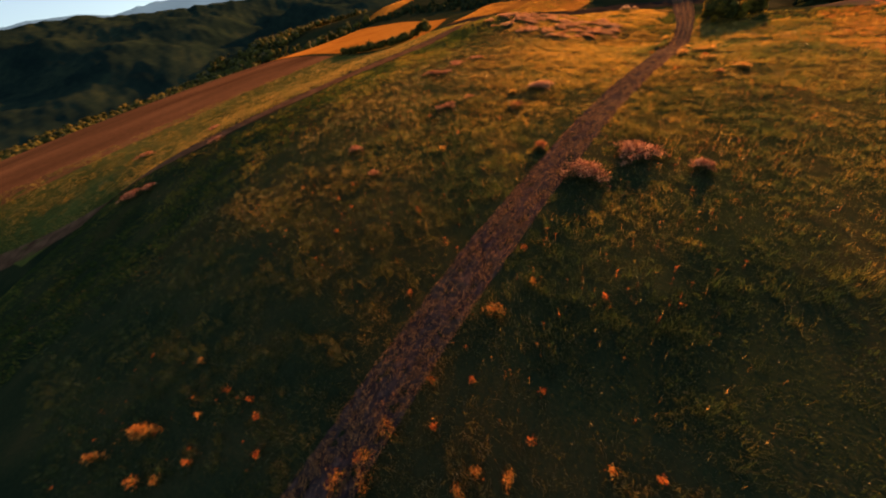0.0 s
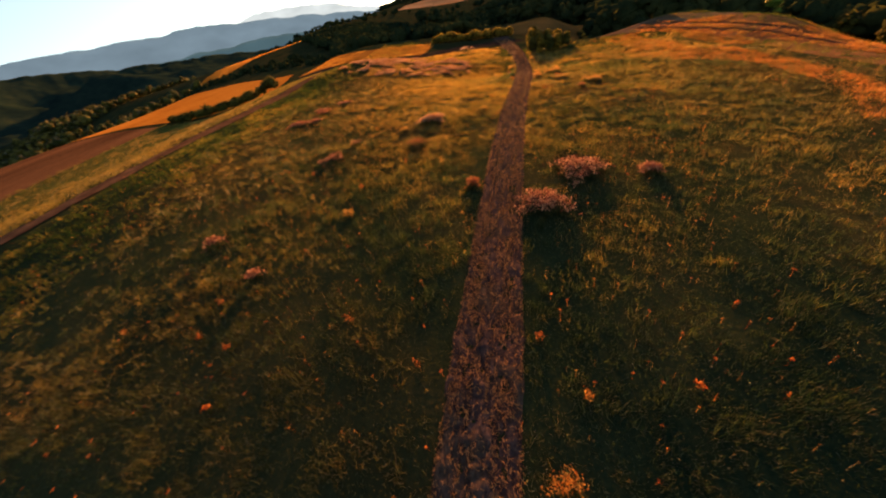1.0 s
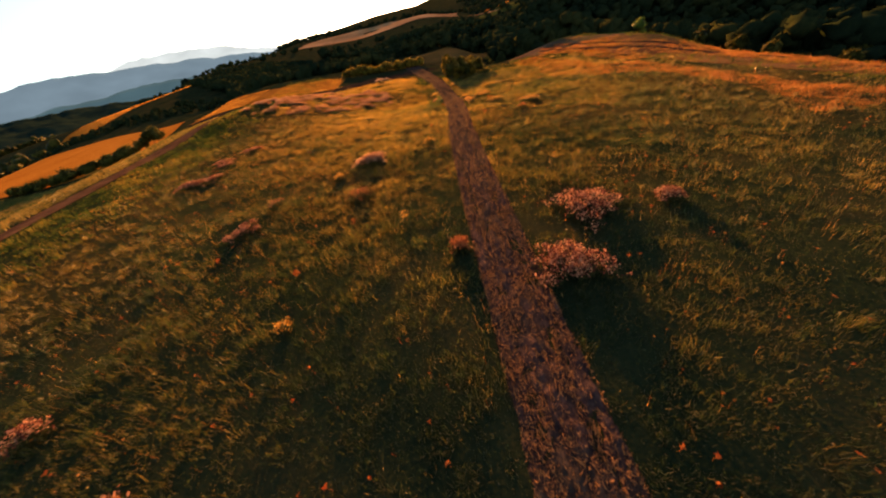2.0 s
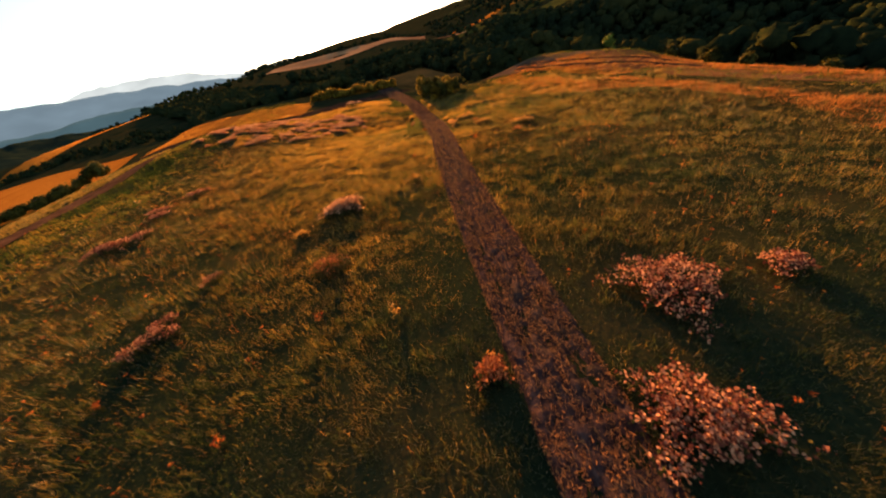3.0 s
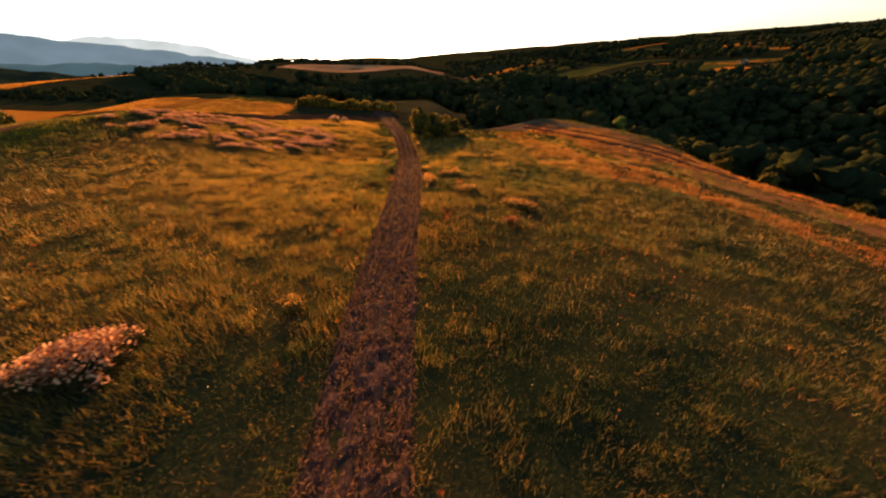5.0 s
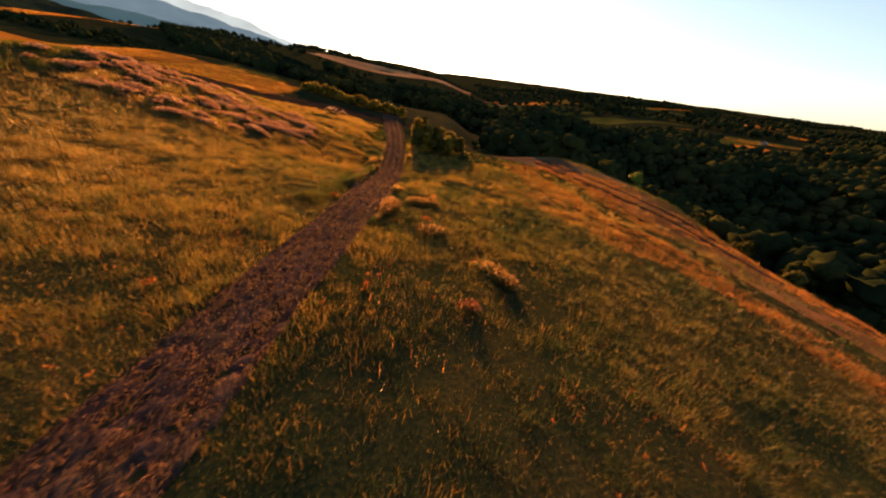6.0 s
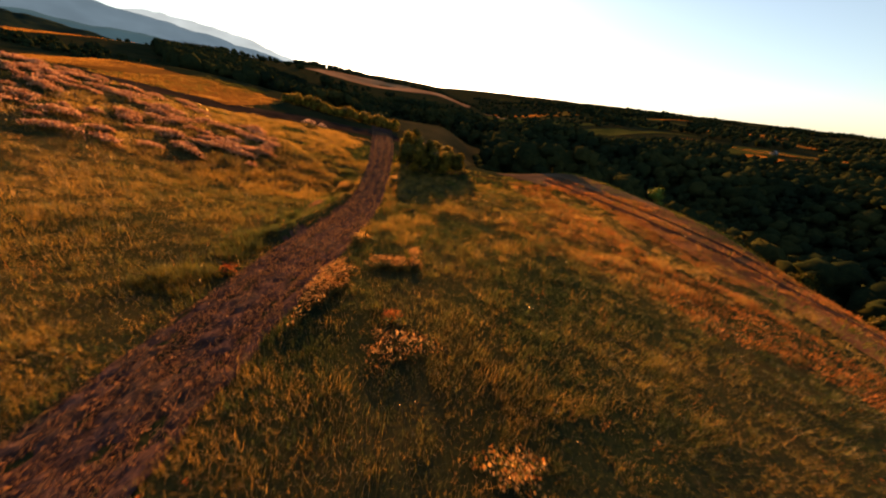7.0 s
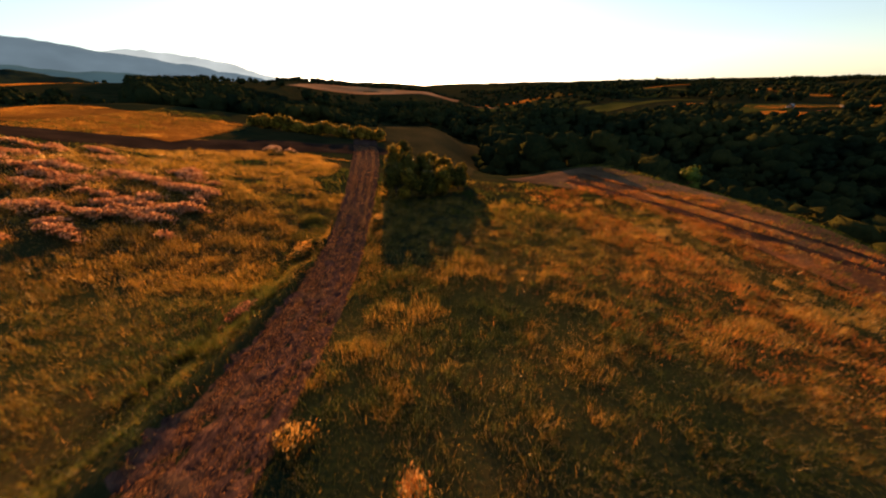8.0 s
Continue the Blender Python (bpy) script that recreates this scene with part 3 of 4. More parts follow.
wood("low_thicket", scatter(28, 500, (-340, -110, 200, 290), lambda x, y: (y > 215 - 0.1 * x) & (y < 250 - 0.1 * x)), "low dark thicket between two fields", 28, 24, 0.8, tall=(2.5, 4), fine=False, broad=1.7)
# the dark wooded valley below the hill
IN_VALLEY = scatter(21, 5200, (10, 330, 20, 420), lambda x, y: ((x > 84) | ((y > 158) & (x > 16 + (y - 139) * 0.22))) & (x + 0.25 * y < 385) & (value_noise(x, y, 40, 31) < 0.9)
                    & (np.hypot(x - 302, y - 322) > 34))
CLOSE = (IN_VALLEY[0] < 165) & (IN_VALLEY[1] < 230)
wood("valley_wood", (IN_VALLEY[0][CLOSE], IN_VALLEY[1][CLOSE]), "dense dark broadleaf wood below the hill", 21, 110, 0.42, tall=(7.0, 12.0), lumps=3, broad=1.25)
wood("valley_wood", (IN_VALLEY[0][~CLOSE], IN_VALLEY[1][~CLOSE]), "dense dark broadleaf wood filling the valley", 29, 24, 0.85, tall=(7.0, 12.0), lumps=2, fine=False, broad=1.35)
wood("wood_ahead", scatter(22, 1900, (-150, 130, 235, 560), lambda x, y: ((y > 262 + 0.35 * np.abs(x)) | (x > 62)) & ((y > 352 - 1.13 * (x + 13)) | (x > 19 + (y - 139) * 0.234)) & (value_noise(x, y, 60, 32) < 0.82) & (y < 480)),
     "dark wood below the far ridge", 22, 30, 0.9, lumps=2, fine=False, broad=1.3)
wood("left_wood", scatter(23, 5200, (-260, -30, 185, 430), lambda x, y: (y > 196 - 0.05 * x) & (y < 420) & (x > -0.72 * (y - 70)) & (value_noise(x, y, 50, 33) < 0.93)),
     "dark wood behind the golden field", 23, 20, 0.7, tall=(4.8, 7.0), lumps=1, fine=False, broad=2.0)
wood("west_valley_wood", scatter(24, 5000, (-900, -280, -200, 560), lambda x, y: (x < -330 + 0.1 * y) & ((x < -540) | (y < 300)) & (value_noise(x, y, 70, 34) < 0.8)),
     "dark woodland in the western valley", 24, 7, 1.4, LEAF, lumps=1, fine=False, broad=1.5)
wood("ridge_wood", scatter(25, 2200, (-700, 420, 540, 1100), lambda x, y: (value_noise(x, y, 90, 35) < 0.66) & ~((x > -260) & (x < 110) & (y > 560) & (y < 800))),
     "scattered woods along the far ridge", 25, 14, 1.2, tall=(5, 8), lumps=1, fine=False, broad=2.0)
wood("plateau_wood", scatter(26, 9500, (300, 1700, 120, 1300), lambda x, y: (value_noise(x, y, 80, 36) + 0.5 * value_noise(x, y, 30, 37) < 0.98) & (np.hypot(x - 302, y - 322) > 34) & (np.hypot(x - 336, y - 346) > 9) & clear_fields(x, y) & ~((value_noise(x, y, 130, 39) > 0.62) & (x > 420))),
     "hedges and copses scattered over the far plateau", 26, 4, 1.6, lumps=1, fine=False, broad=1.5)
wood("ridge_hedge", scatter(34, 90, (-230, 130, 792, 806), lambda x, y: value_noise(x, y, 14, 38) > 0.4), "broken hedge along the skyline of the far ridge", 34, 24, 1.2, tall=(3.5, 6), lumps=2, fine=False, broad=1.6)
wood("knoll_wood", scatter(27, 60, (-330, -270, 950, 1000), lambda x, y: np.hypot(x + 300, y - 975) < 26), "small copse on top of the far knoll", 27, 60, 1.6, tall=(9, 12), broad=1.3)


def range_of(name, mat, dist, profile, label, foot=-80, depth=500, seed=1, lumpy=0.0):
    """Mountains: profile gives azimuth and elevation of the ridge in degrees."""
    az = np.linspace(profile[0][0], profile[-1][0], 640 if lumpy else 160)
    el = np.interp(az, [p[0] for p in profile], [p[1] for p in profile])
    el = np.convolve(np.pad(el, 2, mode="edge"), np.ones(5) / 5, "valid")
    body, el = el, el + 0.4 * (value_noise(az, az * 0 + seed, 2.2, 41) - 0.5) + 0.2 * (value_noise(az, az * 0 + seed, 0.7, 42) - 0.5)
    rows = []
    for k in np.linspace(0, 1, (64 if depth > 600 else 16) if lumpy else 10):
        d = dist - depth * (1 - k)
        px, py = d * np.sin(np.radians(az)), d * np.cos(np.radians(az))
        top = dist * np.tan(np.radians(body + (el - body) * k ** 5)) + 5
        z = foot + (top - foot) * k ** 0.9 + 30 * np.sin(k * np.pi) * (value_noise(az, az * 0 + k * 20, 6.0, 43) - 0.5)
        if lumpy:
            # spurs and side valleys, then the unevenness of the tree tops
            z = z + lumpy * k * (1 - k) * (90 * (value_noise(px, py, 230, 45) - 0.5) + 36 * (value_noise(px, py, 85, 46) - 0.5)) + lumpy * 1.2 * value_noise(px, py, 14, 44)
        rows.append(np.stack([px, py, z], -1))
    back = rows[-1] * [1.05, 1.05, 0] + [0, 0, foot]
    rows.append(back)
    v = np.stack(rows)
    return tagged(new(name, mesh_of(name, v.reshape(-1, 3), grid_faces(*v.shape[:2]), mat, True)), label, "mountains", kind="structure")


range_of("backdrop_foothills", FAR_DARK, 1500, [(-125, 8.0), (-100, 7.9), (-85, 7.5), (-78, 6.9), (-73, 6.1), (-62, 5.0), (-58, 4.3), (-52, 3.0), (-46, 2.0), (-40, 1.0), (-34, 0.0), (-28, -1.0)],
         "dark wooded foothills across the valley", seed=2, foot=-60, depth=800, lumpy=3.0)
range_of("backdrop_mountains", FAR_HAZE_BLUE, 2900, [(-125, 7.6), (-100, 7.6), (-85, 7.6), (-77.5, 7.0), (-74.6, 6.2), (-71, 6.7), (-66, 6.6), (-62, 6.1), (-56, 5.6), (-51, 5.3), (-46, 4.7), (-43.5, 4.8), (-38, 3.95), (-33, 3.1), (-28, 2.2), (-22, 1.0), (-17, -0.3)],
         "blue mountain range with evening haze painted as glow", seed=3)
range_of("backdrop_mid_ridge", FAR_HAZE_MID, 2300, [(-125, 5.0), (-85, 4.2), (-66, 3.6), (-55, 2.7), (-48, 2.5), (-40, 1.8), (-34, 1.3), (-27, 0.3), (-22, -0.6)], "dark wooded ridge before the mountains, blue haze painted as glow", seed=6)
range_of("backdrop_far_mountains", FAR_HAZE_PALE, 3900, [(-46, 2.2), (-41, 3.4), (-37, 3.95), (-34, 4.0), (-30, 3.6), (-26, 2.9), (-22, 1.7), (-17, 0.0)], "pale mountain range far behind the first, haze painted as glow", seed=4)
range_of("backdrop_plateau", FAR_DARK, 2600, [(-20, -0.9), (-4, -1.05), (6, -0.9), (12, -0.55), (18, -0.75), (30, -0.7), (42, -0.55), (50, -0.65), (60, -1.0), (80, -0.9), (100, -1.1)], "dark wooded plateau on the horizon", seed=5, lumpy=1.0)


# ---- trees and hedges near the track ----
SHRUBS = [(-1.6, 118.0, 5.0, 1.7), (0.6, 116.4, 3.6, 1.8), (3.0, 117.2, 4.0, 1.9), (5.4, 119.5, 3.9, 1.9), (0.2, 121.5, 5.8, 2.0), (-1.5, 125.5, 6.2, 1.9), (2.6, 122.6, 5.4, 2.1),
          (5.8, 124.6, 4.8, 1.9), (8.2, 123.4, 3.9, 1.8), (9.4, 128.0, 3.6, 1.6), (-0.6, 131.0, 6.4, 1.9), (4.0, 128.6, 5.2, 2.1)]
for i, (x, y, h, r) in enumerate(SHRUBS):
    # every other shrub takes the lit leaf colour for the thicket's gold rim
    plant_tree("shrub", x, y + 2.5, h * 1.08, r, 300 + i, LEAF_SUNLIT if i % 2 == 1 else LEAF, "leafy shrub in the thicket beside the track, rim-lit", "shrub", 3000, 0.15, 0.06, 16, "thicket beside the track")
rng_h = np.random.RandomState(5)
for i in range(19):
    k = i / 18
    x, y = -41 + 32.5 * k + rng_h.uniform(-0.5, 0.5), 171.5 + 5.5 * k + rng_h.uniform(-0.8, 0.8)
    plant_tree("hedge_bush", x, y, rng_h.uniform(2.5, 4.0), rng_h.uniform(2.0, 2.6), 340 + i, LEAF_SUNLIT, "green hedge bush along the lane, gold sunlight in leaf colour", "bush", 900, 0.24, 0.06, 11, "hedge along the lane")
for i in range(17):
    k = i / 16
    x, y = -112 - 45 * k + rng_h.uniform(-1, 1), 142 - 16 * k + rng_h.uniform(-1, 1)
    plant_tree("field_hedge_bush", x, y, 5.4 if i < 2 else rng_h.uniform(2.4, 3.6), 3.2 if i < 2 else rng_h.uniform(2.8, 3.6), 370 + i, LEAF, "dark green bush in the hedge between two fields", "bush", 600, 0.34, 0.08, 10, "hedge between the fields")
EDGE = [(80, 62, 6), (84, 72, 7), (78, 80, 6), (88, 86, 8), (76, 96, 6), (86, 101, 8), (82, 112, 7), (92, 120, 9), (84, 130, 8), (90, 52, 8), (82, 46, 7), (92, 64, 9)]
for i, (x, y, h) in enumerate(EDGE):
    plant_tree("edge_tree", x, y, h, h * 0.42, 400 + i, LEAF, "dark broadleaf tree at the edge of the valley wood", "tree", 1100, 0.36, 0.22, 14, "trees at the wood's edge")
plant_tree("bright_tree", 81, 159, 12.5, 3.8, 430, LEAF_BRIGHT, "bright green tree standing out from the dark wood", "tree", 1300, 0.3, 0.15, 13)


# ---- farmhouses far off ----
def box(sx, sy, sz, z0=0.0):
    x, y = sx / 2, sy / 2
    v = np.array([(-x, -y, z0), (x, -y, z0), (x, y, z0), (-x, y, z0), (-x, -y, z0 + sz), (x, -y, z0 + sz), (x, y, z0 + sz), (-x, y, z0 + sz)], float)
    return v, np.array([(0, 3, 2, 1), (4, 5, 6, 7), (0, 1, 5, 4), (1, 2, 6, 5), (2, 3, 7, 6), (3, 0, 4, 7)])


def house(x, y, turn, long, deep, tall, roof_mat, label):
    root = tagged(new("house"), label, "house", "farmhouses on the slope")
    root.matrix_world = pose(x, y, float(land(x, y)), 0, 0, turn)
    part("wall", mesh_of("wall", *box(long, deep, tall, -0.5), PLASTER), root)
    a, b, e, r = long / 2 + 0.4, deep / 2 + 0.5, tall - 0.6, tall + deep * 0.38
    v = np.array([(-a, -b, e), (a, -b, e), (a, b, e), (-a, b, e), (-a, 0, r), (a, 0, r), (-a, -b, e + .2), (a, -b, e + .2), (a, b, e + .2), (-a, b, e + .2), (-a, 0, r + .2), (a, 0, r + .2)])
    f = np.array([(0, 1, 5, 4), (2, 3, 4, 5), (6, 10, 11, 7), (8, 11, 10, 9), (0, 6, 7, 1), (2, 8, 9, 3), (0, 4, 10, 6), (4, 3, 9, 10), (1, 7, 11, 5), (5, 11, 8, 2)])
    part("roof", mesh_of("roof", v, f, roof_mat), root)
    for i in (-1, 1):
        w = box(1.1, 0.08, 1.3, tall * 0.35)
        part("window", mesh_of("window", w[0] + [i * long * 0.27, -deep / 2 - 0.03, 0], w[1], PANE), root)
    w = box(1.0, 0.1, 2.0, -0.1)
    part("door", mesh_of("door", w[0] + [0, -deep / 2 - 0.03, 0], w[1], BARK), root)
    return root


house(336, 347, 20, 5.5, 4, 2.1, METAL_ROOF, "white farmhouse with a pale sheet roof")
house(309, 302, -15, 5, 4, 2.2, ROOF, "small white house with a red tiled roof")
house(322, 290, 35, 5, 4, 2.2, ROOF, "white house with a red roof among trees")
house(396, 350, 5, 6, 4, 2.3, METAL_ROOF, "barn with a pale sheet roof")


# ---- flowering clumps in the meadow ----
CLUMPS = []


def clump(name, x, y, rx, ry, turn, h, heads, petal, label, category="wildflowers", seed=0, leaf=None, group="", head=0.05):
    """A stand of flowering herbs: stalks and leaves below, a shell of small flower heads above."""
    rng = np.random.RandomState(seed)
    CLUMPS.append((x, y, rx, ry, radians(turn)))
    root = tagged(new(name), label, category, group)
    z0 = float(ground_z(x, y))
    root.location = (x, y, z0)
    ct, s_t = np.cos(np.radians(turn)), np.sin(np.radians(turn))

    def spot(n, power=0.5):
        a, r = rng.uniform(0, 2 * np.pi, n), rng.uniform(0, 1, n) ** power
        r = r * (0.75 + 0.2 * np.sin(3 * a + seed) + 0.14 * np.sin(7 * a + 2 * seed)) * rng.uniform(0.8, 1.25, n)
        px, py = rx * r * np.cos(a), ry * r * np.sin(a)
        px, py = px * ct - py * s_t, px * s_t + py * ct
        top = h * (1.0 - 0.45 * np.minimum(r, 1.2) ** 2) * rng.uniform(0.72, 1.16, n)
        return px, py, ground_z(x + px, y + py) - z0, top

    # leaves and stalks
    n = int(heads * 1.3)
    px, py, pz, top = spot(n)
    lz = pz + top * rng.uniform(0.05, 0.72, n)
    c = np.stack([px, py, lz], -1)
    v, f = leaf_cloud(rng, c, np.full((n, 3), 0.08), n * 2, 0.085 * h ** 0.4, 1.2)
    px, py, pz, top = spot(heads)
    base = np.stack([px * 0.92, py * 0.92, pz - 0.03], -1)
    tip = np.stack([px, py, pz + top], -1)
    side = rng.normal(size=(heads, 3)) * [1, 1, 0]
    side = side / (np.linalg.norm(side, axis=1)[:, None] + 1e-9) * 0.012
    sv = np.stack([base - side, base + side, tip], 1).reshape(-1, 3)
    sf = np.arange(heads * 3).reshape(-1, 3)
    tagged(part("foliage", mesh_of("foliage", *join([(v, f), (sv, sf)]), leaf or HERB), root), kind="stuff")
    # flower heads: small tilted umbels, a few to a stalk
    many = heads * 3
    k = rng.randint(0, heads, many)
    at = tip[k] + rng.normal(scale=1, size=(many, 3)) * [0.09, 0.09, 0.06]
    ring = np.array([(1, 0, -0.2), (0, 1, 0.2), (-1, 0, -0.2), (0, -1, 0.2)], float)
    pts = ring[None] * (head * rng.uniform(0.35, 1.0, many))[:, None, None]
    tilt = rng.normal(scale=0.6, size=(many, 2))
    pts[..., 2] += pts[..., 0] * tilt[:, :1] + pts[..., 1] * tilt[:, 1:]
    pts = pts + at[:, None]
    one = np.array([(0, 1, 2), (0, 2, 3)])
    faces = (one[None] + (np.arange(many) * 4)[:, None, None]).reshape(-1, 3)
    tagged(part("blossom", mesh_of("blossom", pts.reshape(-1, 3), faces, petal), root), kind="stuff")
    return root


PINK = "pinkish-white umbel flowers in a dense stand"
clump("flower_clump", -3.0, 30.8, 2.35, 2.4, 0, 0.95, 800, PETAL, PINK + " beside the track", seed=1, head=0.07)
clump("flower_clump", -6.3, 25.7, 2.35, 1.8, -20, 0.95, 760, PETAL, PINK + " at the track's edge", seed=2, head=0.07)
clump("flower_clump", 2.2, 30.2, 1.1, 0.8, 0, 0.8, 260, PETAL, "small stand of pale flowers in the grass", seed=3, head=0.07)
clump("flower_clump", -11.9, 29.1, 0.75, 0.7, 0, 0.9, 200, PETAL_RUST, "rust-tinted flowers at the track's edge", seed=4, head=0.06)
clump("flower_clump", -19.3, 48.5, 2.2, 1.5, 25, 0.95, 900, PETAL_PEACH, "peach-coloured umbel flowers in a dense stand", seed=5, head=0.075)
clump("rust_bush", -19.5, 39.5, 1.4, 1.05, 10, 1.1, 300, PETAL_RUST, "low rust-topped bush with dark leaves in the grass", "bush", seed=6, head=0.04)
for i, (x, y, r) in enumerate([(-30.1, 36.0, 0.65), (-29.7, 36.7, 0.7), (-29.1, 37.1, 0.55), (-29.5, 37.8, 0.65), (-29.0, 38.3, 0.45), (-28.2, 37.1, 0.4)]):
    clump("flower_clump", x, y, r, r * 0.75, 30 * i, 0.65, int(150 * r), PETAL, "loose group of pale flowers in the grass", seed=130 + i, head=0.05)
clump("flower_clump", -28.3, 41.9, 0.9, 0.5, 50, 0.5, 90, PETAL, "few pale flowers in the grass", seed=8)
clump("flower_clump", -22.5, 45.3, 0.7, 0.5, 20, 0.6, 90, PETAL_YELLOW, "yellow flower tuft in the grass", seed=9)
clump("flower_clump", -12.3, 51.2, 0.8, 0.6, 0, 0.9, 80, PETAL_YELLOW, "dark green tuft with yellow tops near the track", seed=10, head=0.04)
clump("flower_clump", -43.2, 53.4, 2.0, 1.2, 25, 0.75, 420, PETAL, PINK, seed=11, head=0.07)
clump("flower_clump", -41.0, 54.6, 1.3, 0.9, 60, 0.6, 220, PETAL, PINK, seed=140, head=0.06)
clump("flower_clump", -42.4, 60.4, 1.4, 1.0, 25, 0.6, 220, PETAL, PINK, seed=12, head=0.07)
clump("flower_clump", -43.8, 62.5, 1.8, 0.9, 25, 0.6, 220, PETAL, PINK, seed=13, head=0.07)
clump("flower_clump", -41.2, 67.0, 1.9, 0.7, 25, 0.5, 200, PETAL, PINK, seed=14, head=0.07)
clump("flower_clump", -33.8, 22.0, 1.0, 0.8, 30, 0.8, 150, PETAL, "stand of pale flowers on the slope", seed=15, head=0.07)
clump("flower_clump", -27.0, 18.2, 0.8, 0.5, 40, 0.7, 90, PETAL, "small stand of pale flowers on the slope", seed=16, head=0.07)
clump("flower_clump", -22.2, 25.2, 0.5, 0.4, 0, 0.7, 40, PETAL_YELLOW, "yellow flower tuft on the slope", seed=17, head=0.06)
clump("flower_clump", -7.0, 8.3, 0.8, 0.55, 20, 0.85, 110, PETAL_AMBER, "amber grass-like stand beside the track", seed=18, head=0.035)
clump("flower_clump", -24.4, -9.4, 1.7, 0.5, 28, 0.75, 210, PETAL_AMBER, "amber flower stand in the dark grass", seed=19, head=0.045)
clump("flower_clump", -26.4, -12.2, 1.1, 0.25, 40, 0.7, 60, PETAL_AMBER, "thin row of amber flowers in the dark grass", seed=20, head=0.045)
clump("flower_clump", -21.7, -10.9, 0.7, 0.3, 25, 0.6, 50, PETAL_AMBER, "small amber flower stand in the dark grass", seed=21, head=0.04)
clump("flower_clump", -20.2, -9.9, 0.45, 0.25, 60, 0.6, 36, PETAL_AMBER, "small amber flower stand in the dark grass", seed=143, head=0.04)
clump("flower_clump", -4.1, 0.3, 0.35, 0.25, 20, 0.6, 40, PETAL_AMBER, "amber flower tuft in the dark grass", seed=22, head=0.035)
clump("flower_clump", -2.7, 0.8, 0.25, 0.5, 10, 0.7, 50, PETAL_AMBER, "slim amber flower tuft in the dark grass", seed=144, head=0.035)
clump("flower_clump", -4.5, -0.8, 0.4, 0.3, 0, 0.6, 40, PETAL_AMBER, "amber flower tuft in the dark grass", seed=145, head=0.035)
clump("mullein", -15.4, 33.4, 0.16, 0.16, 0, 1.5, 16, PETAL_YELLOW, "tall single yellow-tipped stalk in the grass", "wildflowers", seed=146, head=0.06)
clump("flower_clump", -130.0, 17.0, 4.0, 2.0, 40, 1.3, 300, PETAL, "pale flowers on the grass margin", seed=123, head=0.13)
clump("flower_clump", -77.0, 21.0, 2.0, 1.0, 40, 0.9, 160, PETAL, "pale flowers beside the earth track", seed=124, head=0.11)
clump("flower_clump", -82.0, 3.5, 3.0, 1.4, 40, 1.0, 300, PETAL, "pale flowers beside the earth track", seed=23, head=0.11)
clump("flower_clump", -78.5, 6.5, 1.6, 0.9, 40, 0.9, 150, PETAL, "pale flowers beside the earth track", seed=24, head=0.11)
clump("flower_clump", -112.0, 33.0, 2.6, 1.2, 40, 1.1, 260, PETAL, "pale flowers on the grass margin", seed=25, head=0.11)
clump("flower_clump", -3.5, 76.6, 0.95, 3.6, -4, 0.75, 800, PETAL_CREAM, "cream flowers along the track's edge", seed=26, head=0.036)
clump("flower_clump", 0.5, 72.3, 1.95, 1.22, 10, 0.6, 224, PETAL_CREAM, "cream flower stand in the grass", seed=27, head=0.04)
clump("flower_clump", -0.4, 80.2, 2.21, 0.81, 10, 0.85, 280, PETAL_CREAM, "cream flower stand in the grass", seed=28, head=0.04)
clump("flower_clump", 5.3, 65.7, 1.35, 0.7, -50, 1.0, 200, PETAL_CREAM, "cream flower stand with a long shadow", seed=29, head=0.04)
clump("flower_clump", 0.9, 82.0, 0.45, 0.9, 0, 0.9, 108, PETAL_CREAM, "cream flower stand in the grass", seed=38, head=0.05, leaf=GRASS)
clump("flower_clump", 0.1, 74.2, 0.6, 0.4, 0, 0.6, 60, PETAL_ORANGE, "orange flower stand in the grass", seed=39, head=0.05, leaf=GRASS)
clump("flower_clump", -8.4, 76.4, 0.45, 0.3, 0, 0.5, 40, PETAL_ORANGE, "orange tuft at the track's edge", seed=141, head=0.055)
clump("flower_clump", 2.4, 61.9, 0.7, 0.6, 0, 0.7, 90, PETAL_RUST, "rusty flower stand in the grass", seed=30, head=0.055)
clump("flower_clump", 4.4, 67.6, 1.17, 0.81, 0, 0.6, 102, PETAL_CREAM, "cream flower stand in the grass", seed=31, head=0.05, leaf=GRASS)
clump("flower_clump", -3.2, 84.0, 0.9, 0.7, 0, 0.8, 110, PETAL_YELLOW, "yellow grass tuft at the track's edge", seed=32, head=0.045)
clump("flower_clump", -9.3, 92.5, 0.8, 1.6, -12, 0.8, 160, PETAL, "pinkish grass tuft at the track's edge", seed=33, head=0.05)
clump("flower_clump", -8.8, 101.8, 0.9, 1.7, -10, 1.1, 180, PETAL_YELLOW, "tall grass tuft at the track's bend", seed=34, head=0.05)
clump("flower_clump", -2.9, 109.0, 0.8, 1.2, 0, 0.9, 120, PETAL_YELLOW, "golden grass tuft at the track's edge", seed=35, head=0.05)
clump("white_bush", -22.6, 141.6, 1.2, 0.8, 0, 1.3, 50, PETAL_PALE, "small pale flowering bush beside the brown lane", "bush", seed=37, head=0.08)
clump("white_bush", -25.2, 140.5, 1.9, 0.9, 0, 1.6, 100, PETAL_PALE, "pale flowering bush beside the brown lane", "bush", seed=36, head=0.09)
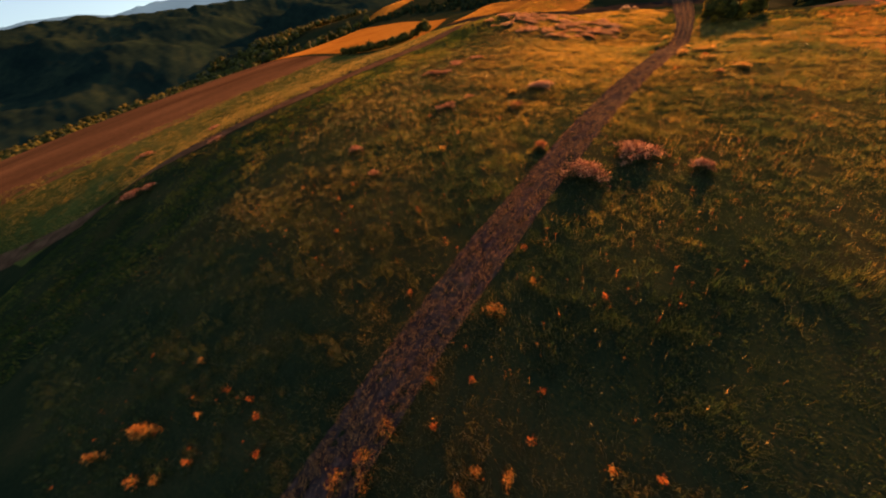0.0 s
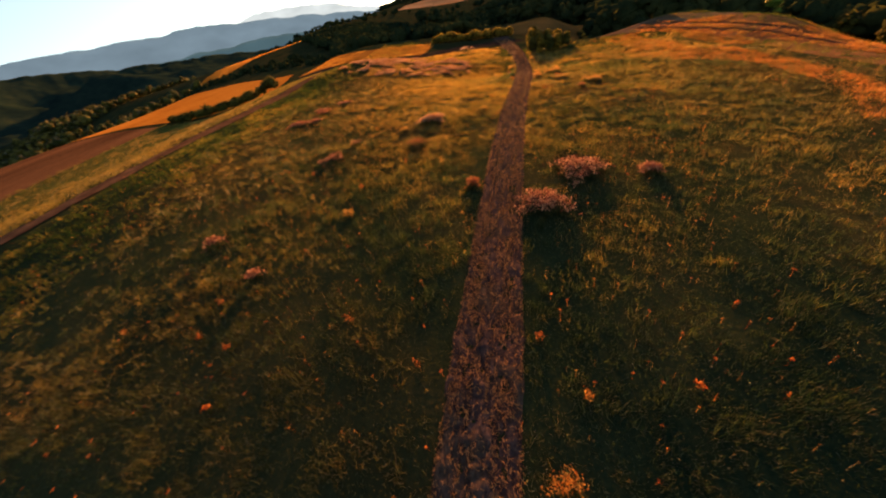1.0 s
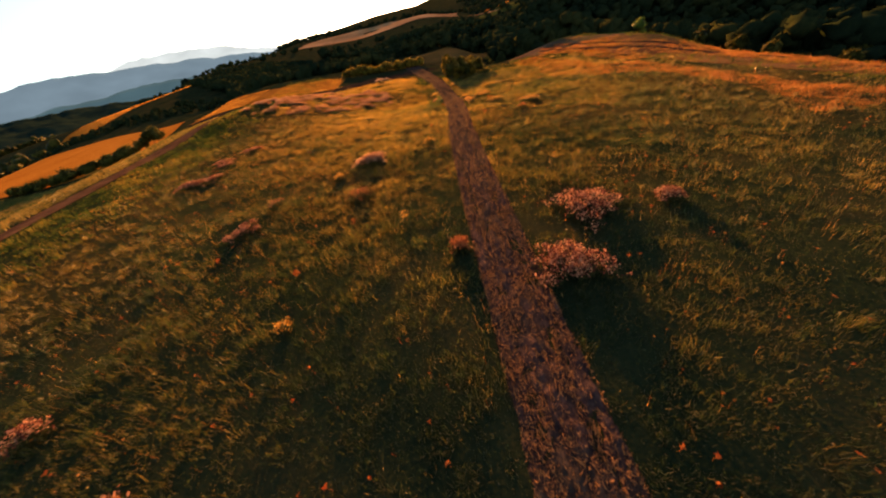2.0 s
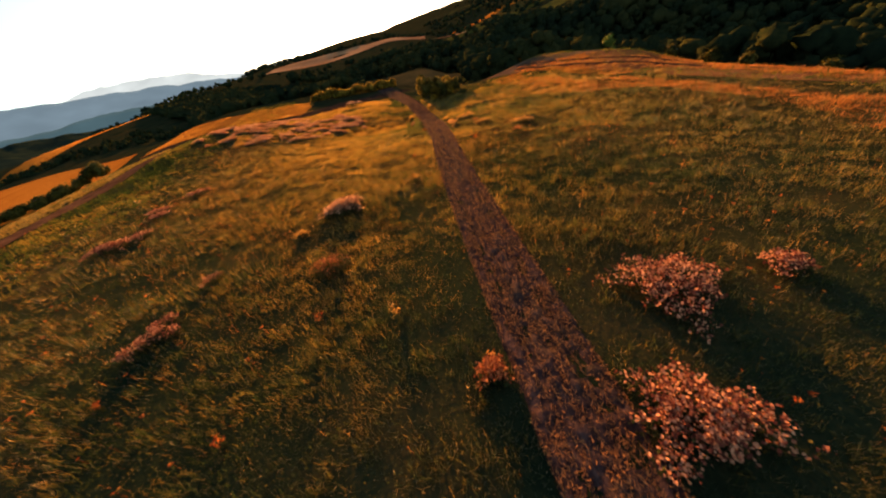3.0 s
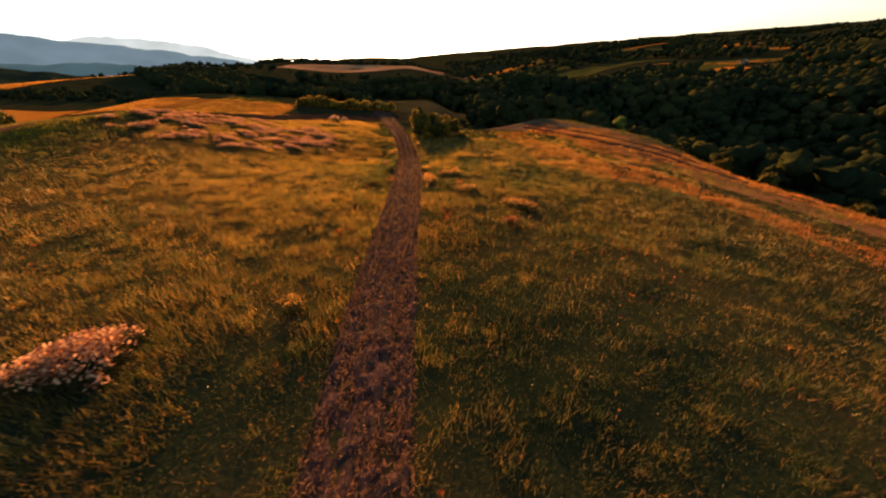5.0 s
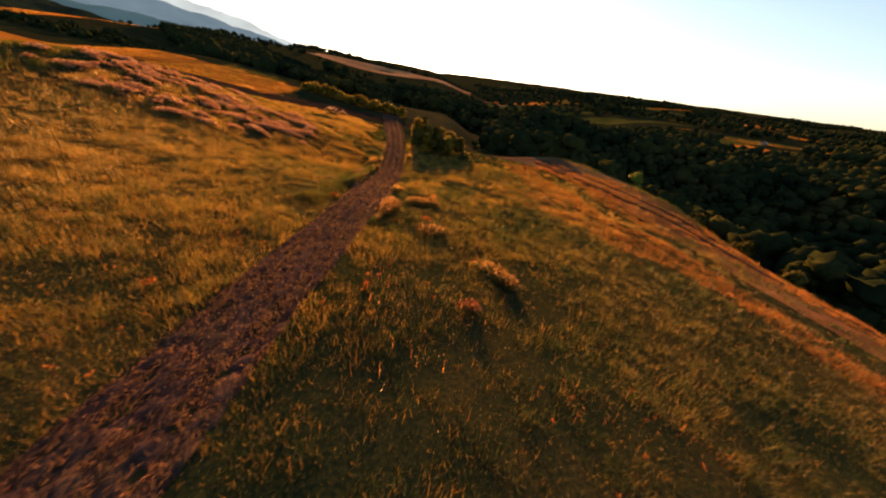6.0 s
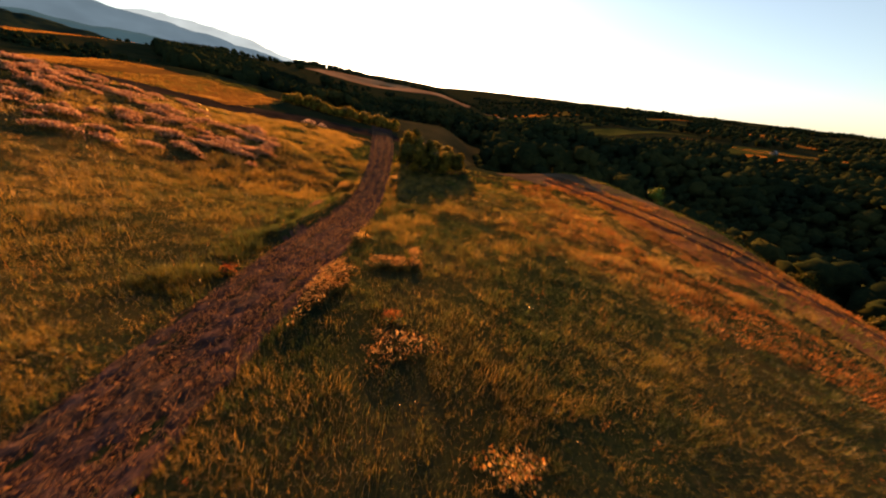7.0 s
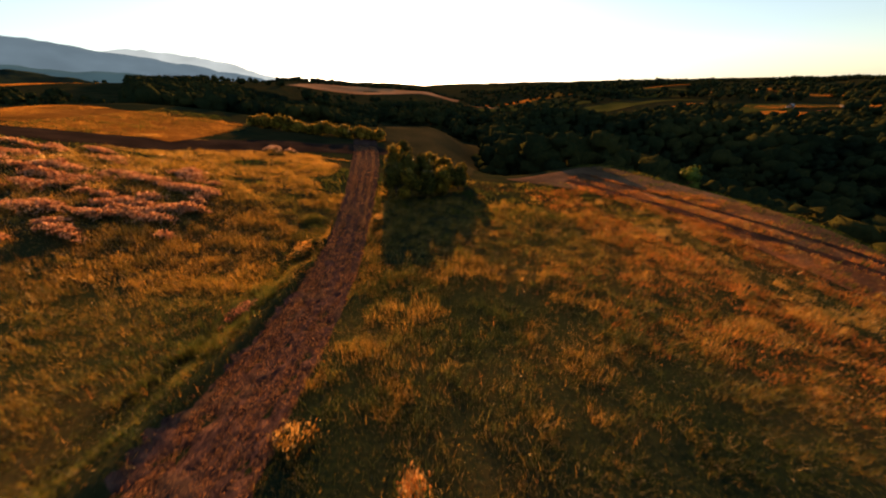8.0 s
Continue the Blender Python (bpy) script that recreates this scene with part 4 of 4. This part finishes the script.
TUFTS = [(1.0, 3.5), (2.8, 4.2), (-7.0, 0.8), (-18.4, -4.0), (-2.7, 5.2), (-21.1, -6.5), (-13.1, 6.9), (-8.4, 2.8), (-6.3, 3.9), (-16.8, -4.3), (-24.9, -4.5), (-20.4, -4.5), (-2.4, 2.8),
         (-19.0, -8.2), (-15.2, -5.5), (-5.8, 11.5), (-7.5, 14.2), (-1.4, 12.3), (-23.9, 9.4), (-27.7, 13.2), (-34.3, 13.4), (-18.0, 14.7), (-24.9, 12.6), (-28.0, 15.8),
         (-19.6, 34.9), (-11.7, 29.8), (-22.6, 29.5), (-29.6, 33.0), (-3.3, 62.2), (-11.7, 60.1)]
rng_t = np.random.RandomState(31)
for i, (x, y) in enumerate(TUFTS):
    r = rng_t.uniform(0.10, 0.19)
    clump("thistle", x, y, r, r * 0.8, 0, rng_t.uniform(0.5, 0.75), 16, PETAL_ORANGE if i % 5 else PETAL_AMBER, "small orange-topped thistle tuft in the grass", "thistle", seed=200 + i, head=0.055, group="thistles in the grass")
for i, (x, y) in enumerate([(-9.2, -0.6), (-9.5, -2.2), (-10.2, -3.8), (-8.8, -3.0)]):
    clump("flower_clump", x, y, 0.8, 0.6, 40 * i, 0.5, 70, PETAL_AMBER, "orange-yellow flower tuft growing on the track", seed=240 + i, head=0.03)
rng_f = np.random.RandomState(77)
for i in range(125):
    a, r = rng_f.uniform(0, 2 * np.pi), rng_f.uniform(0, 1) ** 0.5
    x, y = -39 + 20 * r * np.cos(a) + 3 * r * np.sin(a), 109 + 14 * r * np.sin(a) - 3 * r * np.cos(a)
    size = rng_f.uniform(0.5, 1.0) ** 2 * 2.6
    clump("flower_clump", x, y, size, size * rng_f.uniform(0.4, 0.8), rng_f.uniform(-30, 50), rng_f.uniform(0.42, 0.7), int(50 * size * size) + 40, PETAL_DRIFT,
          PINK + " within a drift", seed=40 + i, group="drift of flowers", head=0.092)


# ---- grass, mulch and loose wildflowers ----
def blades(rng, x, y, height, width, lean):
    """Leaning grass blades, a slim triangle each."""
    n = len(x)
    z = ground_z(x, y)
    a = rng.uniform(0, 2 * np.pi, n)
    side = np.stack([np.cos(a), np.sin(a), np.zeros(n)], -1) * width[:, None]
    b = rng.uniform(0, 2 * np.pi, n)
    out = np.stack([np.cos(b) * lean + 0.05, np.sin(b) * lean - 0.10, np.zeros(n)], -1) * height[:, None]
    foot = np.stack([x, y, z - 0.03], -1)
    up = np.stack([np.zeros(n), np.zeros(n), height], -1)
    v = np.stack([foot - side, foot + side, foot + up + out], 1).reshape(-1, 3)
    return v, np.arange(n * 3).reshape(-1, 3)


def on_track(x, y, more=0.0):
    wide = np.interp(y, [q[0] for q in TRACK_HALF], [q[1] for q in TRACK_HALF]) + 0.25 * (value_noise(y, y * 0 + 5, 1.1, 13) - 0.5) + more
    return np.abs(x - track_x(y)) < wide


RUT = ([60, 80, 98, 109, 120, 134], [52, 51, 48, 41.5, 38, 31])


def off_roads(x, y):
    rut_x = np.interp(y, *RUT)
    lane_y = np.interp(x, [q[1] for q in HEADLAND_LINE], [q[0] for q in HEADLAND_LINE])
    return ~on_track(x, y, -0.05) & (np.abs(x - curve_y(HILL_TRACK, y)) > 3.6) & ((np.abs(y - lane_y) > 7.5) | (x < -100) | (x > -5)) & ((y < 58) | (y > 136) | (np.abs(x - rut_x) > 0.8) & (np.abs(x - rut_x - 4.4) > 0.6))


def beside_clumps(x, y):
    """Not inside one of the larger stands of flowers, which crowd out the grass."""
    free = np.ones(len(x), bool)
    for cx, cy, rx, ry, turn in CLUMPS:
        if rx > 0.75 and cy < 90:
            u, v = x - cx, y - cy
            a, b = u * math.cos(turn) + v * math.sin(turn), v * math.cos(turn) - u * math.sin(turn)
            free &= (a / rx) ** 2 + (b / ry) ** 2 > 0.75
    return free


def sward(name, n_tufts, per_tuft, box, seed, tall, wide, mat, label, keep=None, spread=0.16):
    rng = np.random.RandomState(seed)
    x, y = rng.uniform(box[0], box[1], n_tufts), rng.uniform(box[2], box[3], n_tufts)
    if keep is not None:
        k = keep(x, y, rng)
        x, y = x[k], y[k]
    k = beside_clumps(x, y)
    x, y = x[k], y[k]
    lush = value_noise(x, y, 4.5, 51) * 0.22 + value_noise(x, y, 1.4, 52) * 0.43 + value_noise(x, y, 0.6, 53) * 0.35
    x, y, lush = [np.repeat(a, per_tuft) for a in (x, y, lush)]
    x, y = x + rng.normal(scale=spread, size=len(x)), y + rng.normal(scale=spread, size=len(y))
    k = off_roads(x, y) & (rng.uniform(0, 1, len(x)) < 0.5 + 1.2 * smooth(0.25, 0.6, lush))
    x, y, lush = x[k], y[k], lush[k]
    h = tall * (0.34 + 0.95 * smooth(0.30, 0.70, lush)) * rng.uniform(0.5, 1.25, len(x))
    v, f = blades(rng, x, y, h, wide * rng.uniform(0.6, 1.4, len(x)), rng.uniform(0.08, 0.5, len(x)))
    return tagged(new(name, mesh_of(name, v, f, mat)), label, "grass", kind="stuff")


def near_walk(x, y, rng):
    mid = np.interp(y, [-10, 25, 50, 78], [-8, -11, -4, 2])
    far = np.abs(x - mid)
    return rng.uniform(0, 1, len(x)) < np.clip(1.25 - far / 40, 0.25, 1)


sward("meadow_grass", 98000, 10, (-58, 48, -16, 118), 61, 0.36, 0.012, GRASS, "tall rough meadow grass, green to straw-coloured", near_walk)
sward("seeding_grass", 95000, 4, (-58, 48, -16, 118), 62, 0.50, 0.0075, DRY, "dry seeding grass stalks standing over the meadow", lambda x, y, rng: near_walk(x, y, rng) & (rng.uniform(0, 1, len(x)) < (0.05 + 0.97 * smooth(12, 50, y)) * (1 - 0.55 * smooth(-10, 0, x) * (1 - smooth(62, 84, y))) * (1 - 0.8 * smooth(64, 74, y) * (1 - smooth(92, 104, y)) * smooth(-26, -15, x))), 0.2)
sward("tussock_grass", 11000, 20, (-56, 48, -14, 116), 64, 0.70, 0.010, GRASS, "taller tussocks of rough grass standing out of the meadow",
      lambda x, y, rng: near_walk(x, y, rng) & (value_noise(x, y, 6.0, 56) + 0.5 * value_noise(x, y, 1.5, 60) > 0.7), 0.26)
sward("dry_tussocks", 5000, 16, (-4, 44, 84, 122), 73, 0.72, 0.009, DRY, "dry golden tussocks scattered over the slope",
      lambda x, y, rng: value_noise(x, y, 2.2, 61) + 0.5 * value_noise(x, y, 9.0, 62) > 0.85, 0.22)
sward("edge_straw", 5200, 5, (-14, 0, 20, 118), 74, 0.34, 0.010, DRY, "dry straw standing along the track's edge",
      lambda x, y, rng: (np.abs(x - track_x(y) - 1.95) < 0.22) | (np.abs(x - track_x(y) + 1.95) < 0.15) & (rng.uniform(0, 1, len(x)) < 0.4), 0.1)
sward("outer_grass", 52000, 6, (-95, 68, -30, 178), 63, 0.50, 0.05, OUTER_GRASS, "rough grass on the outer slopes of the hill", lambda x, y, rng: (x < -50) & (x > -70) | (x > 40) | (y > 112) & (x < 40) & ~((y > 134) & (x < -5)) & ~((y > 133) & (x > -5)), 0.35)

sward("margin_grass", 30000, 5, (-162, -66, -30, 124), 68, 0.5, 0.07, LIME_GRASS, "rough grass on the margin beyond the earth track",
      lambda x, y, rng: (x < curve_y(HILL_TRACK, y) - 2), 0.4)
sward("slope_grass", 16000, 5, (-95, -56, -40, 116), 69, 0.34, 0.035, OUTER_GRASS, "rough grass on the western shoulder of the hill", lambda x, y, rng: x > curve_y(HILL_TRACK, y) + 2, 0.35)
sward("rusty_grass", 40000, 6, (3, 62, 40, 128), 66, 0.45, 0.02, RUST_GRASS, "rust-red dry grass in drifts on the outer slope",
      lambda x, y, rng: (value_noise(x, y * 0.6, 8, 55) > 0.5) & (rng.uniform(0, 1, len(x)) < smooth(6, 38, x)), 0.25)
sward("verge_grass", 15000, 7, (-15, -4, 74, 110), 67, 0.6, 0.018, GRASS, "rough grass on the bank beside the track", lambda x, y, rng: (np.abs(x - track_x(y) + 3.75) < 1.25) & (rng.uniform(0, 1, len(x)) < value_noise(x, y, 0.9, 59) * 1.5), 0.15)


def herbs(name, n, box, seed, size, mat, label, keep=None):
    """Small leaves of meadow herbs at all heights among the grass."""
    rng = np.random.RandomState(seed)
    x, y = rng.uniform(box[0], box[1], n), rng.uniform(box[2], box[3], n)
    k = off_roads(x, y) & (rng.uniform(0, 1, n) < 0.25 + 0.9 * value_noise(x, y, 0.8, seed))
    if keep is not None:
        k &= keep(x, y, rng)
    k &= beside_clumps(x, y)
    x, y = x[k], y[k]
    n = len(x)
    lush = value_noise(x, y, 4.5, 51) * 0.4 + value_noise(x, y, 1.3, 52) * 0.6
    c = np.stack([x, y, ground_z(x, y) + 0.5 * (0.2 + lush) * rng.uniform(0.1, 1.0, n)], -1)
    nn = rng.normal(size=(n, 3)) + [0, 0, 0.9]
    nn /= np.linalg.norm(nn, axis=1)[:, None]
    t = np.cross(nn, rng.normal(size=(n, 3)))
    t /= np.linalg.norm(t, axis=1)[:, None] + 1e-9
    s = (size * rng.uniform(0.5, 1.4, n))[:, None]
    v = np.stack([c - t * s * 0.45, c + t * s * 0.45, c + np.cross(nn, t) * s * 1.2], 1).reshape(-1, 3)
    return tagged(new(name, mesh_of(name, v, np.arange(n * 3).reshape(-1, 3), mat)), label, "herbs", kind="stuff")


herbs("meadow_herbs", 300000, (-50, 42, -14, 112), 91, 0.042, GRASS, "small leaves of meadow herbs among the grass", near_walk)
sward("rut_grass", 14000, 6, (30, 62, 56, 136), 92, 0.55, 0.03, RUST_GRASS, "rust-red grass strips between the wheel ruts",
      lambda x, y, rng: ((x > np.interp(y, *RUT) + 0.6) & (x < np.interp(y, *RUT) + 3.6)) | ((x > np.interp(y, *RUT) + 5.4) & (x < np.interp(y, *RUT) + 7)) | ((x < np.interp(y, *RUT) - 0.7) & (x > np.interp(y, *RUT) - 4)), 0.2)
sward("golden_sward", 22000, 6, (-48, -7, 96, 148), 70, 0.50, 0.02, DRY, "golden dry grass below the hedge", lambda x, y, rng: (y < 146 - 0.1 * (x + 48)) & (value_noise(x, y, 5, 58) > 0.35), 0.3)
# bright dry blades massed on the shoulder to imitate the low sun's glow
sward("sun_glow_grass", 165000, 5, (-48, 14, 34, 116), 64, 0.42, 0.0075, DRY, "golden dry grass thickened on the hill's shoulder for sun glow",
      lambda x, y, rng: rng.uniform(0, 1, len(x)) < 0.78 * (1 - 0.85 * smooth(66, 76, y) * (1 - smooth(92, 104, y)) * smooth(-26, -15, x)) * np.exp(-((x + 16) / 17) ** 2 - ((y - 78) / 24) ** 2), 0.2)
sward("field_stubble", 10000, 5, (-97, -38, 134, 178), 65, 0.45, 0.04, STALKS, "dry stalks standing on the golden field",
      lambda x, y, rng: (y < 171) & (x < -42), 0.4)


sward("upper_stubble", 9000, 3, (-450, -290, 306, 542), 72, 0.9, 0.2, STALKS, "dry stalks standing on the upper stubble field",
      lambda x, y, rng: (x > -296 - 0.72 * (y - 306)) & (x < -292 - 0.1 * (y - 306)), 0.8)


def mulch(name, n, seed):
    """Chopped dry stalks and clods lying on the track."""
    rng = np.random.RandomState(seed)
    y = rng.uniform(-12, 165, n)
    s = rng.uniform(-1, 1, n)
    k = rng.uniform(0, 1, n) < 0.15 + 1.3 * smooth(0.35, 0.65, value_noise(s * 11, y * 0.8, 1.0, 15)) + smooth(96, 108, y) * (1.2 * (np.cos(s * 11.0) > 0.2) - 0.5)
    y, s = y[k], s[k]
    n = len(y)
    x = track_x(y) + s * np.interp(y, [q[0] for q in TRACK_HALF], [q[1] for q in TRACK_HALF])
    z = ground_z(x, y) + 0.10 + rng.uniform(-0.02, 0.09, n)
    a = rng.normal(0.0, 1.2, n) + np.pi / 2
    ln, wd = rng.uniform(0.03, 0.12, n), rng.uniform(0.006, 0.024, n)
    t = np.stack([np.cos(a), np.sin(a), np.abs(rng.normal(scale=0.7, size=n))], -1) * ln[:, None]
    w = np.stack([-np.sin(a), np.cos(a), rng.normal(scale=0.3, size=n)], -1) * wd[:, None]
    c = np.stack([x, y, z], -1)
    v = np.stack([c - t - w, c + t, c - t * 0.8 + w], 1).reshape(-1, 3)
    return tagged(new(name, mesh_of(name, v, np.arange(n * 3).reshape(-1, 3), STRAW)), "chopped dry stalks lying on the track", "mulch", kind="stuff")


mulch("track_mulch", 215000, 71)


def loose_flowers(name, n, box, seed, petal, head, tall, label):
    rng = np.random.RandomState(seed)
    x, y = rng.uniform(box[0], box[1], n), rng.uniform(box[2], box[3], n)
    k = off_roads(x, y) & (value_noise(x, y, 9, seed) > 0.5)
    x, y = x[k], y[k]
    n = len(x)
    z = ground_z(x, y) + tall * rng.uniform(0.7, 1.3, n)
    ang = np.linspace(0, 2 * np.pi, 6, endpoint=False)
    # six narrow petals round the middle, each a triangle tilted its own way
    ring = np.stack([np.zeros((6, 3)), np.stack([np.cos(ang - 0.3), np.sin(ang - 0.3), np.full(6, 0.35)], -1), np.stack([np.cos(ang + 0.3), np.sin(ang + 0.3), np.full(6, 0.35)], -1)], 1).reshape(-1, 3)
    size = head * rng.uniform(0.4, 1.4, n) ** 1.3
    v = (ring[None] * rng.uniform(0.6, 1.2, (n, 18, 1)) + rng.normal(scale=0.25, size=(n, 18, 3))) * size[:, None, None] + np.stack([x, y, z], -1)[:, None]
    f = np.arange(n * 18).reshape(-1, 3)
    foot = np.stack([x, y, z - tall * 1.3], -1)
    tip = np.stack([x, y, z], -1)
    sv = np.stack([foot - [0.01, 0, 0], foot + [0.01, 0, 0], tip], 1).reshape(-1, 3)
    v, f = join([(v.reshape(-1, 3), f), (sv, np.arange(3 * n).reshape(-1, 3))])
    return tagged(new(name, mesh_of(name, v, f, petal)), label, "wildflowers", kind="stuff")


loose_flowers("orange_wildflowers", 2600, (-75, 40, -16, 70), 81, PETAL_ORANGE, 0.08, 0.45, "single orange-red wildflowers dotted through the grass")
loose_flowers("yellow_wildflowers", 2600, (-60, 45, -14, 100), 82, PETAL_AMBER, 0.04, 0.55, "small yellow flowers dotted through the grass")
loose_flowers("white_wildflowers", 2200, (-60, 45, -14, 100), 83, PETAL_CREAM, 0.025, 0.5, "tiny pale flowers dotted through the grass")
